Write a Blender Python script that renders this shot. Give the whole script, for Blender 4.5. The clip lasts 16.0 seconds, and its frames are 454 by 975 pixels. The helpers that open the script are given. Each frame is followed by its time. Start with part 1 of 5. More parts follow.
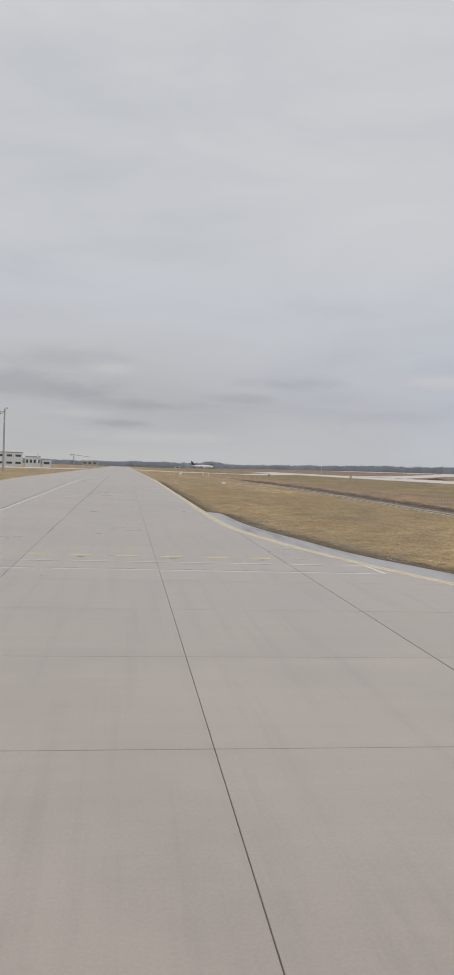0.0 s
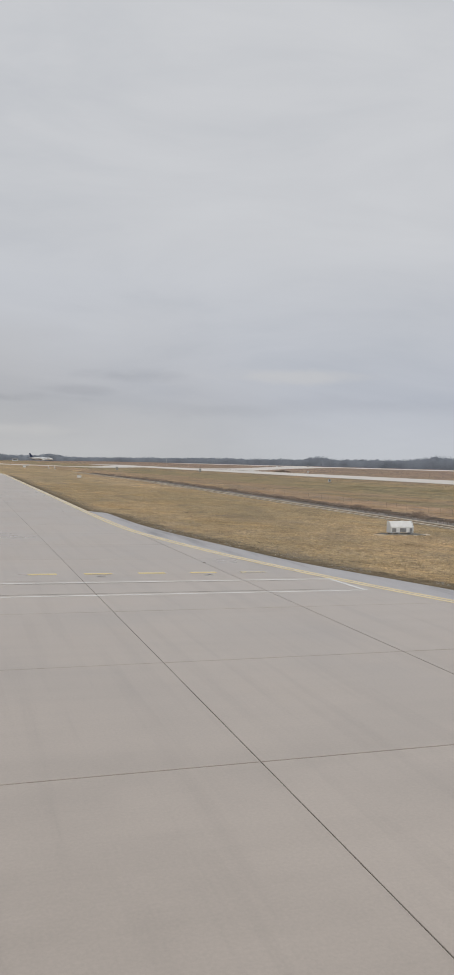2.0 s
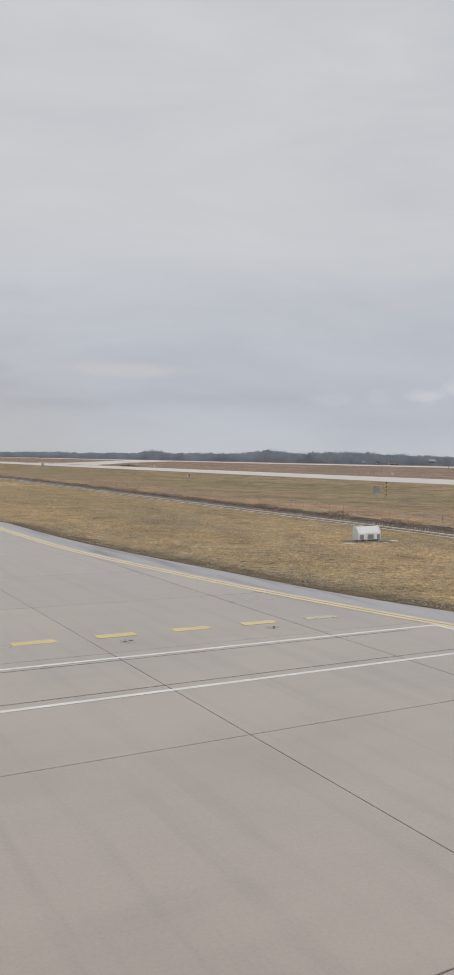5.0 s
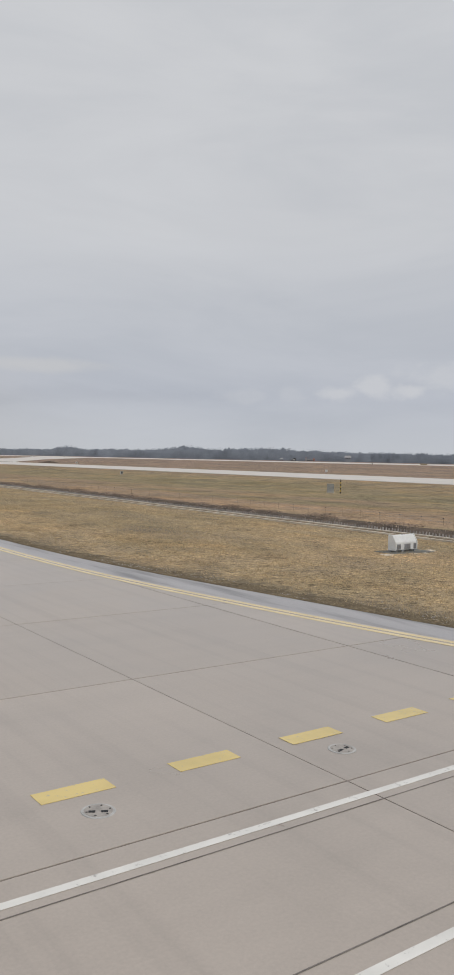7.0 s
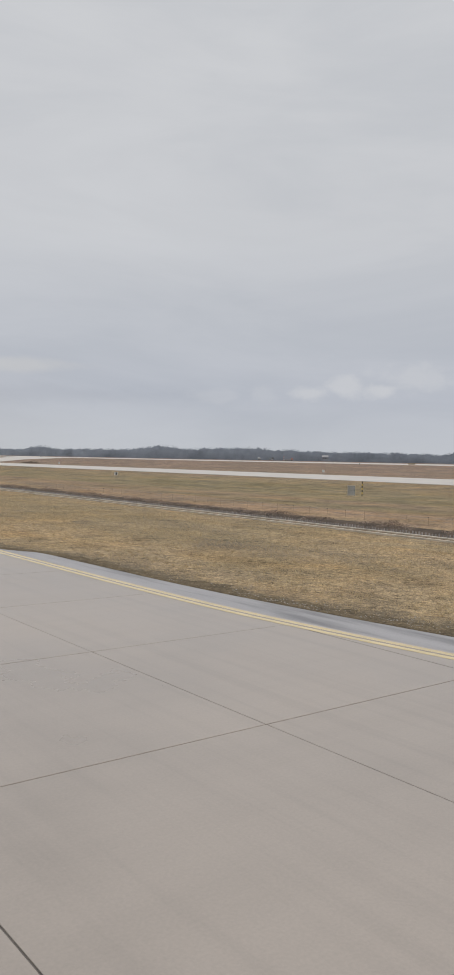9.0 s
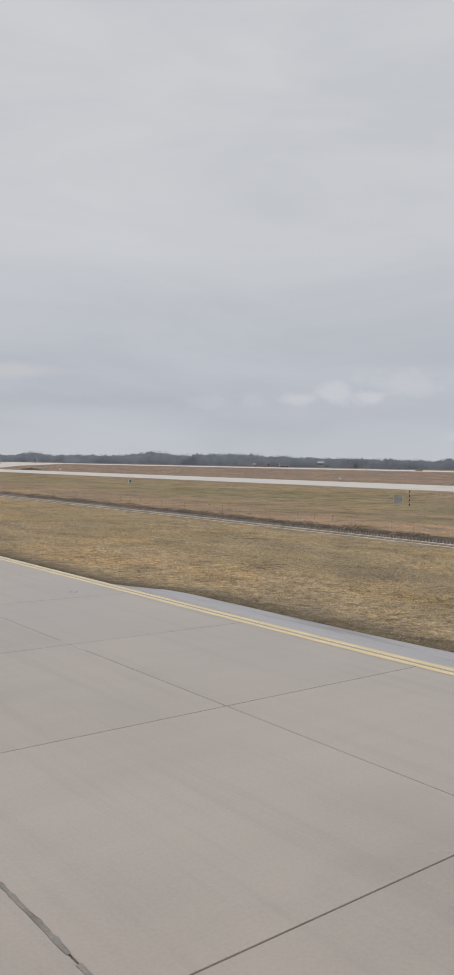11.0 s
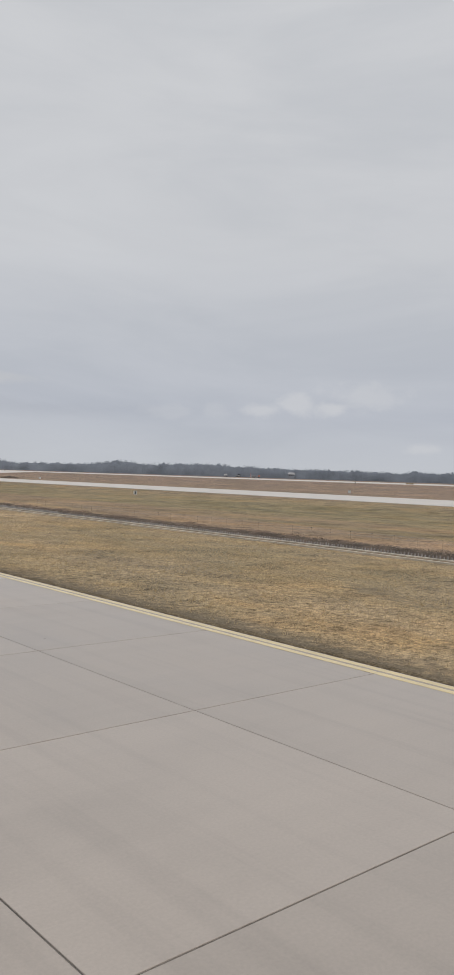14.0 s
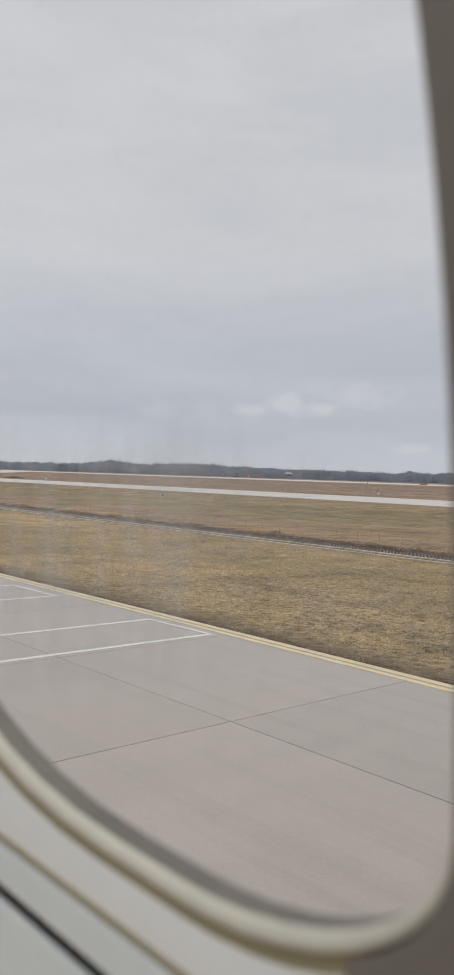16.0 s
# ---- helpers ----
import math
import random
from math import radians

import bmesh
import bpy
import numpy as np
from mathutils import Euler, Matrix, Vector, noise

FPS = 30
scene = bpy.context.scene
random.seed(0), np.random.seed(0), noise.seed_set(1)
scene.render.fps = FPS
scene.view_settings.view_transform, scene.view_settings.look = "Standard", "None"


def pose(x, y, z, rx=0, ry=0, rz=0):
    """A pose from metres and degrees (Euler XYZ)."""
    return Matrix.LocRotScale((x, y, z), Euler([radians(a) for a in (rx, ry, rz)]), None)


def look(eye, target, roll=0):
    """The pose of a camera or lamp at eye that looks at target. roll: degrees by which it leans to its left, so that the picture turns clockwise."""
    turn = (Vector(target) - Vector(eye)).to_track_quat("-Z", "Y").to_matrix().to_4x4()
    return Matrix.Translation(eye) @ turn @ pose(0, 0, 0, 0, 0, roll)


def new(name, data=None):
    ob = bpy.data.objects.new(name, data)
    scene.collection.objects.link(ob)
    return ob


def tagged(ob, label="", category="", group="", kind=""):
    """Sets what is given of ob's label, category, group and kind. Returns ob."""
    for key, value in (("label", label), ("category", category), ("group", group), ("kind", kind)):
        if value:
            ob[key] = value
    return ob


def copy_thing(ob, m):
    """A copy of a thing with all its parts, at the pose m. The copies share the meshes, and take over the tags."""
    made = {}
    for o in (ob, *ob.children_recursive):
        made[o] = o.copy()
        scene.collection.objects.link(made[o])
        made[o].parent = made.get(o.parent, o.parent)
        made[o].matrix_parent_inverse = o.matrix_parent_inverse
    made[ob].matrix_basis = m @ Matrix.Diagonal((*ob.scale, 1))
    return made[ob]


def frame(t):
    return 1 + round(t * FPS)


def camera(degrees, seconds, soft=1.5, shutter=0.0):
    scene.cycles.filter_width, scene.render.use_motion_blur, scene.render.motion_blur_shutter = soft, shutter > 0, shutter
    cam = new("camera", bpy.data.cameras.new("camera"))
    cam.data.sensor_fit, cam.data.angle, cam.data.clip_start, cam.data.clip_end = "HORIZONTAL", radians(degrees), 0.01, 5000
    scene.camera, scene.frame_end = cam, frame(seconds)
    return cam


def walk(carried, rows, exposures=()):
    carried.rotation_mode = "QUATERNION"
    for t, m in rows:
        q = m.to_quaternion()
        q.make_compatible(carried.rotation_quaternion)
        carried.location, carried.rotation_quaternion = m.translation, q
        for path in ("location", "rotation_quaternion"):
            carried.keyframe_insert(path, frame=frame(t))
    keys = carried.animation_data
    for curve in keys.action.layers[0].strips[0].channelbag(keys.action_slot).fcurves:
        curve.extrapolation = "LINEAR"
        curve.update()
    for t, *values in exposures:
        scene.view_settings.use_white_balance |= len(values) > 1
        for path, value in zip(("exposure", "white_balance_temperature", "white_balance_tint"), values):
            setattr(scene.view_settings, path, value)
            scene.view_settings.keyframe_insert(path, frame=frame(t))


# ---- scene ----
cam = camera(30.9, 16.0, soft=1.8)

# a phone's small lens, focused far off
cam.data.dof.use_dof, cam.data.dof.focus_distance, cam.data.dof.aperture_fstop = True, 60.0, 16.0

H = 3.666  # eye level in the cabin, metres over the taxiway


def view(x, y, heading, pitch, roll):
    """The camera's pose: heading is clockwise from +y."""
    a, b = radians(heading), radians(pitch)
    eye = Vector((x, y, H))
    way = Vector((math.sin(a) * math.cos(b), math.cos(a) * math.cos(b), math.sin(b)))
    return look(eye, eye + way * 10, roll)


PATH = [
    (0.0, -1.252, -5.386, 7.127, -1.648, 1.932),
    (0.5, -1.951, -3.903, 10.138, -1.701, 1.843),
    (1.0, -2.588, -2.406, 12.899, -1.745, 1.845),
    (1.5, -3.148, -0.863, 15.613, -1.760, 1.728),
    (2.0, -3.623, 0.707, 18.279, -1.831, 1.860),
    (2.5, -4.058, 2.301, 20.789, -1.926, 2.019),
    (3.0, -4.507, 3.976, 23.043, -1.924, 1.841),
    (5.5, -6.021, 12.591, 31.824, -1.980, 1.475),
    (6.0, -6.242, 14.475, 33.710, -2.032, 1.362),
    (6.5, -6.458, 16.387, 34.977, -2.048, 1.516),
    (7.0, -6.672, 18.328, 36.020, -2.043, 1.574),
    (7.5, -6.837, 20.373, 36.532, -2.053, 1.577),
    (8.0, -7.039, 22.370, 36.931, -2.055, 1.515),
    (8.5, -7.243, 24.419, 37.565, -2.012, 1.462),
    (9.0, -7.422, 26.503, 37.939, -2.020, 1.487),
    (9.5, -7.574, 28.635, 38.068, -1.914, 1.328),
    (10.0, -7.682, 30.844, 38.113, -1.768, 1.149),
    (12.5, -7.941, 42.480, 40.054, -1.066, 2.254),
    (13.0, -8.017, 44.985, 40.637, -0.927, 1.986),
    (13.5, -8.091, 47.560, 40.965, -0.871, 2.067),
    (14.0, -8.131, 50.187, 41.306, -0.810, 2.220),
    (14.5, -8.214, 52.813, 41.476, -0.800, 2.095),
    (15.0, -8.213, 55.466, 41.712, -0.835, 1.952),
    (15.5, -8.276, 58.237, 41.783, -0.803, 2.074),
    (16.0, -8.325, 61.036, 41.973, -0.815, 2.261),
]
walk(cam, [(t, view(*row)) for t, *row in PATH])

# ---- world and light ----
SUN_UP, SUN_TURN = 42.0, 150.0
world = bpy.data.worlds.new("overcast")
scene.world = world
world.use_nodes = True
wn, wl = world.node_tree.nodes, world.node_tree.links
wn.clear()


def wnode(kind, **values):
    n = wn.new(kind)
    for k, val in values.items():
        n.inputs[k].default_value = val
    return n


def wramp(stops):
    n = wn.new("ShaderNodeValToRGB")
    while len(n.color_ramp.elements) < len(stops):
        n.color_ramp.elements.new(0.5)
    for e, (p, c) in zip(n.color_ramp.elements, stops):
        e.position, e.color = p, (*c, 1)
    return n


sky = wn.new("ShaderNodeTexSky")
sky.sky_type, sky.sun_disc = "NISHITA", False
sky.sun_elevation, sky.sun_rotation = radians(SUN_UP), radians(SUN_TURN)
coord = wn.new("ShaderNodeTexCoord")
sep = wn.new("ShaderNodeSeparateXYZ")
wl.new(coord.outputs["Generated"], sep.inputs[0])
# cloud deck: brightness by height over the horizon
deck = wramp([(0.0, (0.545, 0.57, 0.61)), (0.03, (0.525, 0.55, 0.60)), (0.075, (0.50, 0.525, 0.585)), (0.14, (0.545, 0.565, 0.61)),
              (0.26, (0.60, 0.612, 0.637)), (0.50, (0.635, 0.645, 0.665)), (1.0, (0.78, 0.79, 0.81))])
wl.new(sep.outputs["Z"], deck.inputs[0])
# stretched cloud texture: layers flatten towards the horizon
squash = wn.new("ShaderNodeVectorMath")
squash.operation = "MULTIPLY"
squash.inputs[1].default_value = (1.0, 1.0, 4.2)
wl.new(coord.outputs["Generated"], squash.inputs[0])
big = wnode("ShaderNodeTexNoise", Scale=2.6, Detail=6.0, Roughness=0.55, Distortion=0.4)
wl.new(squash.outputs[0], big.inputs["Vector"])
shade = wramp([(0.30, (0.80, 0.82, 0.85)), (0.50, (0.98, 0.98, 0.985)), (0.72, (1.10, 1.095, 1.09))])
wl.new(big.outputs["Fac"], shade.inputs[0])
mul = wn.new("ShaderNodeMixRGB")
mul.blend_type = "MULTIPLY"
mul.inputs[0].default_value = 0.48
wl.new(deck.outputs[0], mul.inputs[1])
wl.new(shade.outputs[0], mul.inputs[2])
# single clouds, each a soft ragged oval at a bearing (degrees from +y) and a height (sine of the elevation)
bearing = wn.new("ShaderNodeMath")
bearing.operation = "ARCTAN2"
wl.new(sep.outputs["X"], bearing.inputs[0])
wl.new(sep.outputs["Y"], bearing.inputs[1])
spot_at = wn.new("ShaderNodeCombineXYZ")
wl.new(bearing.outputs[0], spot_at.inputs["X"])
wl.new(sep.outputs["Z"], spot_at.inputs["Y"])


def ragged(scale, squeeze, amount):
    """Noise round zero that frays the clouds' rims."""
    flat = wn.new("ShaderNodeVectorMath")
    flat.operation = "MULTIPLY"
    flat.inputs[1].default_value = (1.0, 1.0, squeeze)
    wl.new(coord.outputs["Generated"], flat.inputs[0])
    t = wnode("ShaderNodeTexNoise", Scale=scale, Detail=5.0, Roughness=0.55)
    wl.new(flat.outputs[0], t.inputs["Vector"])
    m = wnode("ShaderNodeMapRange")
    for name, v in (("From Min", 0.3), ("From Max", 0.7), ("To Min", -amount), ("To Max", amount)):
        m.inputs[name].default_value = v
    wl.new(t.outputs["Fac"], m.inputs["Value"])
    return m.outputs[0]


def cloud_mask(clouds, fray, inner):
    """The strongest of several soft ovals: bearing, height, half width in degrees, half height, strength."""
    total = None
    for az, up, wide, high, strength in clouds:
        off = wn.new("ShaderNodeVectorMath")
        off.operation = "MULTIPLY_ADD"
        off.inputs[1].default_value = (1 / radians(wide), 1 / high, 0)
        off.inputs[2].default_value = (-az / wide, -up / high, 0)
        wl.new(spot_at.outputs[0], off.inputs[0])
        far = wn.new("ShaderNodeVectorMath")
        far.operation = "LENGTH"
        wl.new(off.outputs[0], far.inputs[0])
        frayed = wn.new("ShaderNodeMath")
        wl.new(far.outputs["Value"], frayed.inputs[0])
        wl.new(fray, frayed.inputs[1])
        soft = wnode("ShaderNodeMapRange")
        soft.interpolation_type = "SMOOTHSTEP"
        for name, v in (("From Min", inner), ("From Max", 1.15), ("To Min", strength), ("To Max", 0.0)):
            soft.inputs[name].default_value = v
        wl.new(frayed.outputs[0], soft.inputs["Value"])
        if total is None:
            total = soft.outputs[0]
        else:
            most = wn.new("ShaderNodeMath")
            most.operation = "MAXIMUM"
            wl.new(total, most.inputs[0])
            wl.new(soft.outputs[0], most.inputs[1])
            total = most.outputs[0]
    return total


def over(mode, fac, below, colour):
    m = wn.new("ShaderNodeMixRGB")
    m.blend_type = mode
    m.inputs[2].default_value = (*colour, 1)
    wl.new(fac, m.inputs[0])
    wl.new(below, m.inputs[1])
    return m.outputs[0]


# a warmer, hazier sky low over the taxiway's far end, with flat dark cloud bases in it
warm = cloud_mask([(-4, 0.03, 34, 0.17, 1.0)], ragged(3.0, 2.0, 0.12), 0.1)
sky_now = over("MULTIPLY", warm, mul.outputs[0], (0.955, 0.915, 0.86))
bases = cloud_mask([(-7.5, 0.084, 9.0, 0.021, 0.75), (-0.4, 0.044, 3.0, 0.0075, 0.9), (1.4, 0.067, 6.0, 0.010, 0.75), (10.7, 0.098, 4.2, 0.010, 0.65),
                    (8.2, 0.080, 3.2, 0.007, 0.5), (-5.0, 0.118, 5.0, 0.016, 0.5), (18, 0.062, 7.0, 0.012, 0.3), (27, 0.072, 9.0, 0.014, 0.3)],
                   ragged(9.0, 3.2, 0.55), 0.05)
sky_now = over("MULTIPLY", bases, sky_now, (0.80, 0.805, 0.82))
gleam = cloud_mask([(22.9, 0.104, 6.0, 0.010, 0.45), (-1.3, 0.108, 2.2, 0.009, 0.4), (-4.0, 0.055, 4.0, 0.008, 0.35), (3.0, 0.030, 6.0, 0.009, 0.3)], ragged(9.0, 3.2, 0.5), 0.1)
sky_now = over("MIX", gleam, sky_now, (0.62, 0.61, 0.60))
# low bright heaps of cloud in the north-east
heaps = cloud_mask([(43.2, 0.0815, 1.9, 0.0100, 0.50), (46.0, 0.0895, 1.5, 0.0130, 0.52), (48.4, 0.0865, 1.6, 0.0110, 0.56), (50.2, 0.100, 3.0, 0.020, 0.36),
                    (54.5, 0.0405, 1.4, 0.0085, 0.40), (37.4, 0.075, 2.6, 0.010, 0.20), (40.2, 0.077, 1.8, 0.010, 0.20)], ragged(30.0, 1.6, 0.5), 0.15)
sky_now = over("MIX", heaps, sky_now, (0.655, 0.66, 0.68))
back_sky = wnode("ShaderNodeBackground", Strength=0.05)
wl.new(sky.outputs[0], back_sky.inputs[0])
back_deck = wnode("ShaderNodeBackground", Strength=1.0)
wl.new(sky_now, back_deck.inputs[0])
mixed = wn.new("ShaderNodeMixShader")
mixed.inputs[0].default_value = 0.94
out = wn.new("ShaderNodeOutputWorld")
wl.new(back_sky.outputs[0], mixed.inputs[1])
wl.new(back_deck.outputs[0], mixed.inputs[2])
wl.new(mixed.outputs[0], out.inputs[0])

sun_data = bpy.data.lights.new("sun", "SUN")
sun_data.energy, sun_data.angle, sun_data.color = 0.9, radians(30), (1.0, 0.95, 0.88)
sun = new("sun", sun_data)
a, b = radians(SUN_TURN), radians(SUN_UP)
sun.matrix_basis = look((0, 0, 60), (-60 * math.sin(a) * math.cos(b), -60 * math.cos(a) * math.cos(b), 60 - 60 * math.sin(b)))
scene.view_settings.exposure = 0.0

# ---- materials ----


def material(name, rough=0.8, metal=0.0, spec=0.5):
    m = bpy.data.materials.new(name)
    m.use_nodes = True
    n = m.node_tree.nodes
    s = n["Principled BSDF"]
    s.inputs["Roughness"].default_value = rough
    s.inputs["Metallic"].default_value = metal
    s.inputs["Specular IOR Level"].default_value = spec
    return m, n, m.node_tree.links, s


def ramp(n, stops):
    r = n.new("ShaderNodeValToRGB")
    while len(r.color_ramp.elements) < len(stops):
        r.color_ramp.elements.new(0.5)
    for e, (p, c) in zip(r.color_ramp.elements, stops):
        e.position, e.color = p, (*c, 1)
    return r


def noise_tex(n, l, scale, detail=5.0, rough=0.55, stretch=None, turn=0.0):
    """World-space noise; stretch is a scale for each axis."""
    g = n.new("ShaderNodeNewGeometry")
    t = n.new("ShaderNodeTexNoise")
    t.inputs["Scale"].default_value = scale
    t.inputs["Detail"].default_value = detail
    t.inputs["Roughness"].default_value = rough
    if stretch:
        mp = n.new("ShaderNodeMapping")
        mp.inputs["Scale"].default_value = stretch
        mp.inputs["Rotation"].default_value = (0, 0, turn)
        l.new(g.outputs["Position"], mp.inputs["Vector"])
        l.new(mp.outputs[0], t.inputs["Vector"])
    else:
        l.new(g.outputs["Position"], t.inputs["Vector"])
    return t


def blend(n, l, mode, fac, one, two):
    m = n.new("ShaderNodeMixRGB")
    m.blend_type = mode
    for sock, val in ((m.inputs[0], fac), (m.inputs[1], one), (m.inputs[2], two)):
        if isinstance(val, (int, float)):
            sock.default_value = val
        elif isinstance(val, tuple):
            sock.default_value = (*val, 1)
        else:
            l.new(val, sock)
    return m.outputs[0]


def bump(n, l, s, height, strength, distance):
    b = n.new("ShaderNodeBump")
    b.inputs["Strength"].default_value = strength
    b.inputs["Distance"].default_value = distance
    l.new(height, b.inputs["Height"])
    l.new(b.outputs[0], s.inputs["Normal"])


def plain(name, colour, rough=0.6, metal=0.0, vary=0.12, scale=3.0, spec=0.5, grain=0.0):
    """Paint, metal or plastic with soft dirt at two scales."""
    m, n, l, s = material(name, rough, metal, spec)
    dark = tuple(c * (1 - vary * 1.6) for c in colour)
    t1, t2 = noise_tex(n, l, scale), noise_tex(n, l, scale * 9, 3.0)
    r1 = ramp(n, [(0.32, dark), (0.62, colour)])
    l.new(t1.outputs["Fac"], r1.inputs[0])
    r2 = ramp(n, [(0.3, (1 - vary,) * 3), (0.7, (1.0,) * 3)])
    l.new(t2.outputs["Fac"], r2.inputs[0])
    l.new(blend(n, l, "MULTIPLY", 1.0, r1.outputs[0], r2.outputs[0]), s.inputs["Base Color"])
    if grain:
        bump(n, l, s, t2.outputs["Fac"], grain, 0.01)
    return m


def concrete_material(name, tone, spread, low_gloss=0.26, grit=0.0):
    """Brushed airfield concrete: each slab a little different, tyre marks and stains along the way."""
    m, n, l, s = material(name, 0.46, 0.0, 0.5)
    info = n.new("ShaderNodeObjectInfo")
    each = ramp(n, [(0.0, (1 - spread,) * 3), (1.0, (1.0 + spread * 0.3,) * 3)])
    l.new(info.outputs["Random"], each.inputs[0])
    stain = noise_tex(n, l, 0.22, 6.0, 0.6)
    fine = noise_tex(n, l, 26.0, 4.0, 0.7)
    broom = noise_tex(n, l, 1.0, 5.0, 0.65, (0.16, 1.7, 1.0), 0.35)
    tyre = noise_tex(n, l, 1.0, 5.0, 0.6, (2.6, 0.09, 1.0), 0.07)
    r_stain = ramp(n, [(0.30, tuple(c * 0.86 for c in tone)), (0.52, tone), (0.75, tuple(min(1, c * 1.06) for c in tone))])
    l.new(stain.outputs["Fac"], r_stain.inputs[0])
    r_fine = ramp(n, [(0.25, (0.90,) * 3), (0.75, (1.05,) * 3)])
    l.new(fine.outputs["Fac"], r_fine.inputs[0])
    r_broom = ramp(n, [(0.32, (0.965,) * 3), (0.60, (1.01,) * 3)])
    l.new(broom.outputs["Fac"], r_broom.inputs[0])
    r_tyre = ramp(n, [(0.30, (0.885, 0.885, 0.89)), (0.50, (1.0,) * 3)])
    l.new(tyre.outputs["Fac"], r_tyre.inputs[0])
    c = blend(n, l, "MULTIPLY", 1.0, r_stain.outputs[0], each.outputs[0])
    c = blend(n, l, "MULTIPLY", 1.0, c, r_fine.outputs[0])
    c = blend(n, l, "MULTIPLY", 1.0, c, r_broom.outputs[0])
    c = blend(n, l, "MULTIPLY", 0.8, c, r_tyre.outputs[0])
    l.new(c, s.inputs["Base Color"])
    gloss = ramp(n, [(0.3, (low_gloss,) * 3), (0.7, (low_gloss + 0.14,) * 3)])
    l.new(stain.outputs["Fac"], gloss.inputs[0])
    l.new(gloss.outputs[0], s.inputs["Roughness"])
    if grit:
        bump(n, l, s, fine.outputs["Fac"], grit, 0.004)
    return m


def grass_material(name, gain=1.0):
    """Dry winter grass: straw, olive patches, bare earth."""
    m, n, l, s = material(name, 0.95, 0.0, 0.15)
    wide = noise_tex(n, l, 0.035, 5.0, 0.6, (1.6, 0.55, 1.0))
    mid = noise_tex(n, l, 0.45, 6.0, 0.65)
    tuft = noise_tex(n, l, 13.0, 7.0, 0.88)
    straw, olive, earth = (0.446, 0.343, 0.222), (0.338, 0.278, 0.180), (0.20, 0.160, 0.12)
    straw, olive, earth = [tuple(c * gain for c in k) for k in (straw, olive, earth)]
    r_wide = ramp(n, [(0.32, olive), (0.60, straw)])
    l.new(wide.outputs["Fac"], r_wide.inputs[0])
    r_mid = ramp(n, [(0.32, (0.62, 0.62, 0.63)), (0.50, (0.98, 0.98, 0.98)), (0.70, (1.18, 1.13, 1.04))])
    clump = noise_tex(n, l, 4.2, 5.0, 0.72)
    r_clump = ramp(n, [(0.37, (0.46, 0.45, 0.43)), (0.49, (0.95, 0.95, 0.95)), (0.64, (1.30, 1.27, 1.20))])
    l.new(clump.outputs["Fac"], r_clump.inputs[0])
    l.new(mid.outputs["Fac"], r_mid.inputs[0])
    c = blend(n, l, "MULTIPLY", 1.0, r_wide.outputs[0], r_mid.outputs[0])
    c = blend(n, l, "MULTIPLY", 1.0, c, r_clump.outputs[0])
    patch = noise_tex(n, l, 0.13, 4.0, 0.6, (0.8, 1.0, 1.0))
    r_patch = ramp(n, [(0.34, (0.78, 0.80, 0.78)), (0.55, (1.0, 1.0, 1.0)), (0.72, (1.10, 1.07, 1.06))])
    l.new(patch.outputs["Fac"], r_patch.inputs[0])
    c = blend(n, l, "MULTIPLY", 1.0, c, r_patch.outputs[0])
    # ochre and ashen drifts of last year's growth
    drift = noise_tex(n, l, 0.19, 5.0, 0.62, (1.0, 0.55, 1.0), 0.3)
    r_drift = ramp(n, [(0.34, (0.86, 0.87, 0.92)), (0.50, (1.02, 1.0, 0.98)), (0.66, (1.13, 1.02, 0.88))])
    l.new(drift.outputs["Fac"], r_drift.inputs[0])
    c = blend(n, l, "MULTIPLY", 1.0, c, r_drift.outputs[0])
    r_tuft = ramp(n, [(0.38, (0.34, 0.33, 0.31)), (0.50, (0.93, 0.93, 0.93)), (0.64, (1.55, 1.52, 1.42))])
    l.new(tuft.outputs["Fac"], r_tuft.inputs[0])
    c = blend(n, l, "MULTIPLY", 1.0, c, r_tuft.outputs[0])
    bare = noise_tex(n, l, 0.16, 5.0, 0.6, (1.0, 0.4, 1.0))
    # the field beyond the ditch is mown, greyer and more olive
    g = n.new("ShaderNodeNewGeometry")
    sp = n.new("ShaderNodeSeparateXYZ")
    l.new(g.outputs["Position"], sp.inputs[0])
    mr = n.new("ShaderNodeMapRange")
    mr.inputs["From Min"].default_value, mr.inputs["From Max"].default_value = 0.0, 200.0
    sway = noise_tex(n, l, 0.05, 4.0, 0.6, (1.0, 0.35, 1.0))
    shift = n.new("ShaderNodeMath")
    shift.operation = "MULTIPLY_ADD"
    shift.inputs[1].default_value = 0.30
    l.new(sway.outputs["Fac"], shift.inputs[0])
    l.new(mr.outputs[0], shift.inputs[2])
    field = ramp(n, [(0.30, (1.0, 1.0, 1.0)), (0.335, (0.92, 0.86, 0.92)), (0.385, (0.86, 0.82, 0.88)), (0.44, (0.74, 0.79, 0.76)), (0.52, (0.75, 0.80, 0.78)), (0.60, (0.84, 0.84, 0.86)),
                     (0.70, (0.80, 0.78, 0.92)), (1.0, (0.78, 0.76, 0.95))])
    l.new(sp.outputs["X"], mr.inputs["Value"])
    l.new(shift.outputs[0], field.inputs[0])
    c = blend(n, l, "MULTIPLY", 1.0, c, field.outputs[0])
    # soil and dead growth showing through towards the pavement's edge
    worn = n.new("ShaderNodeAttribute")
    worn.attribute_name = "worn"
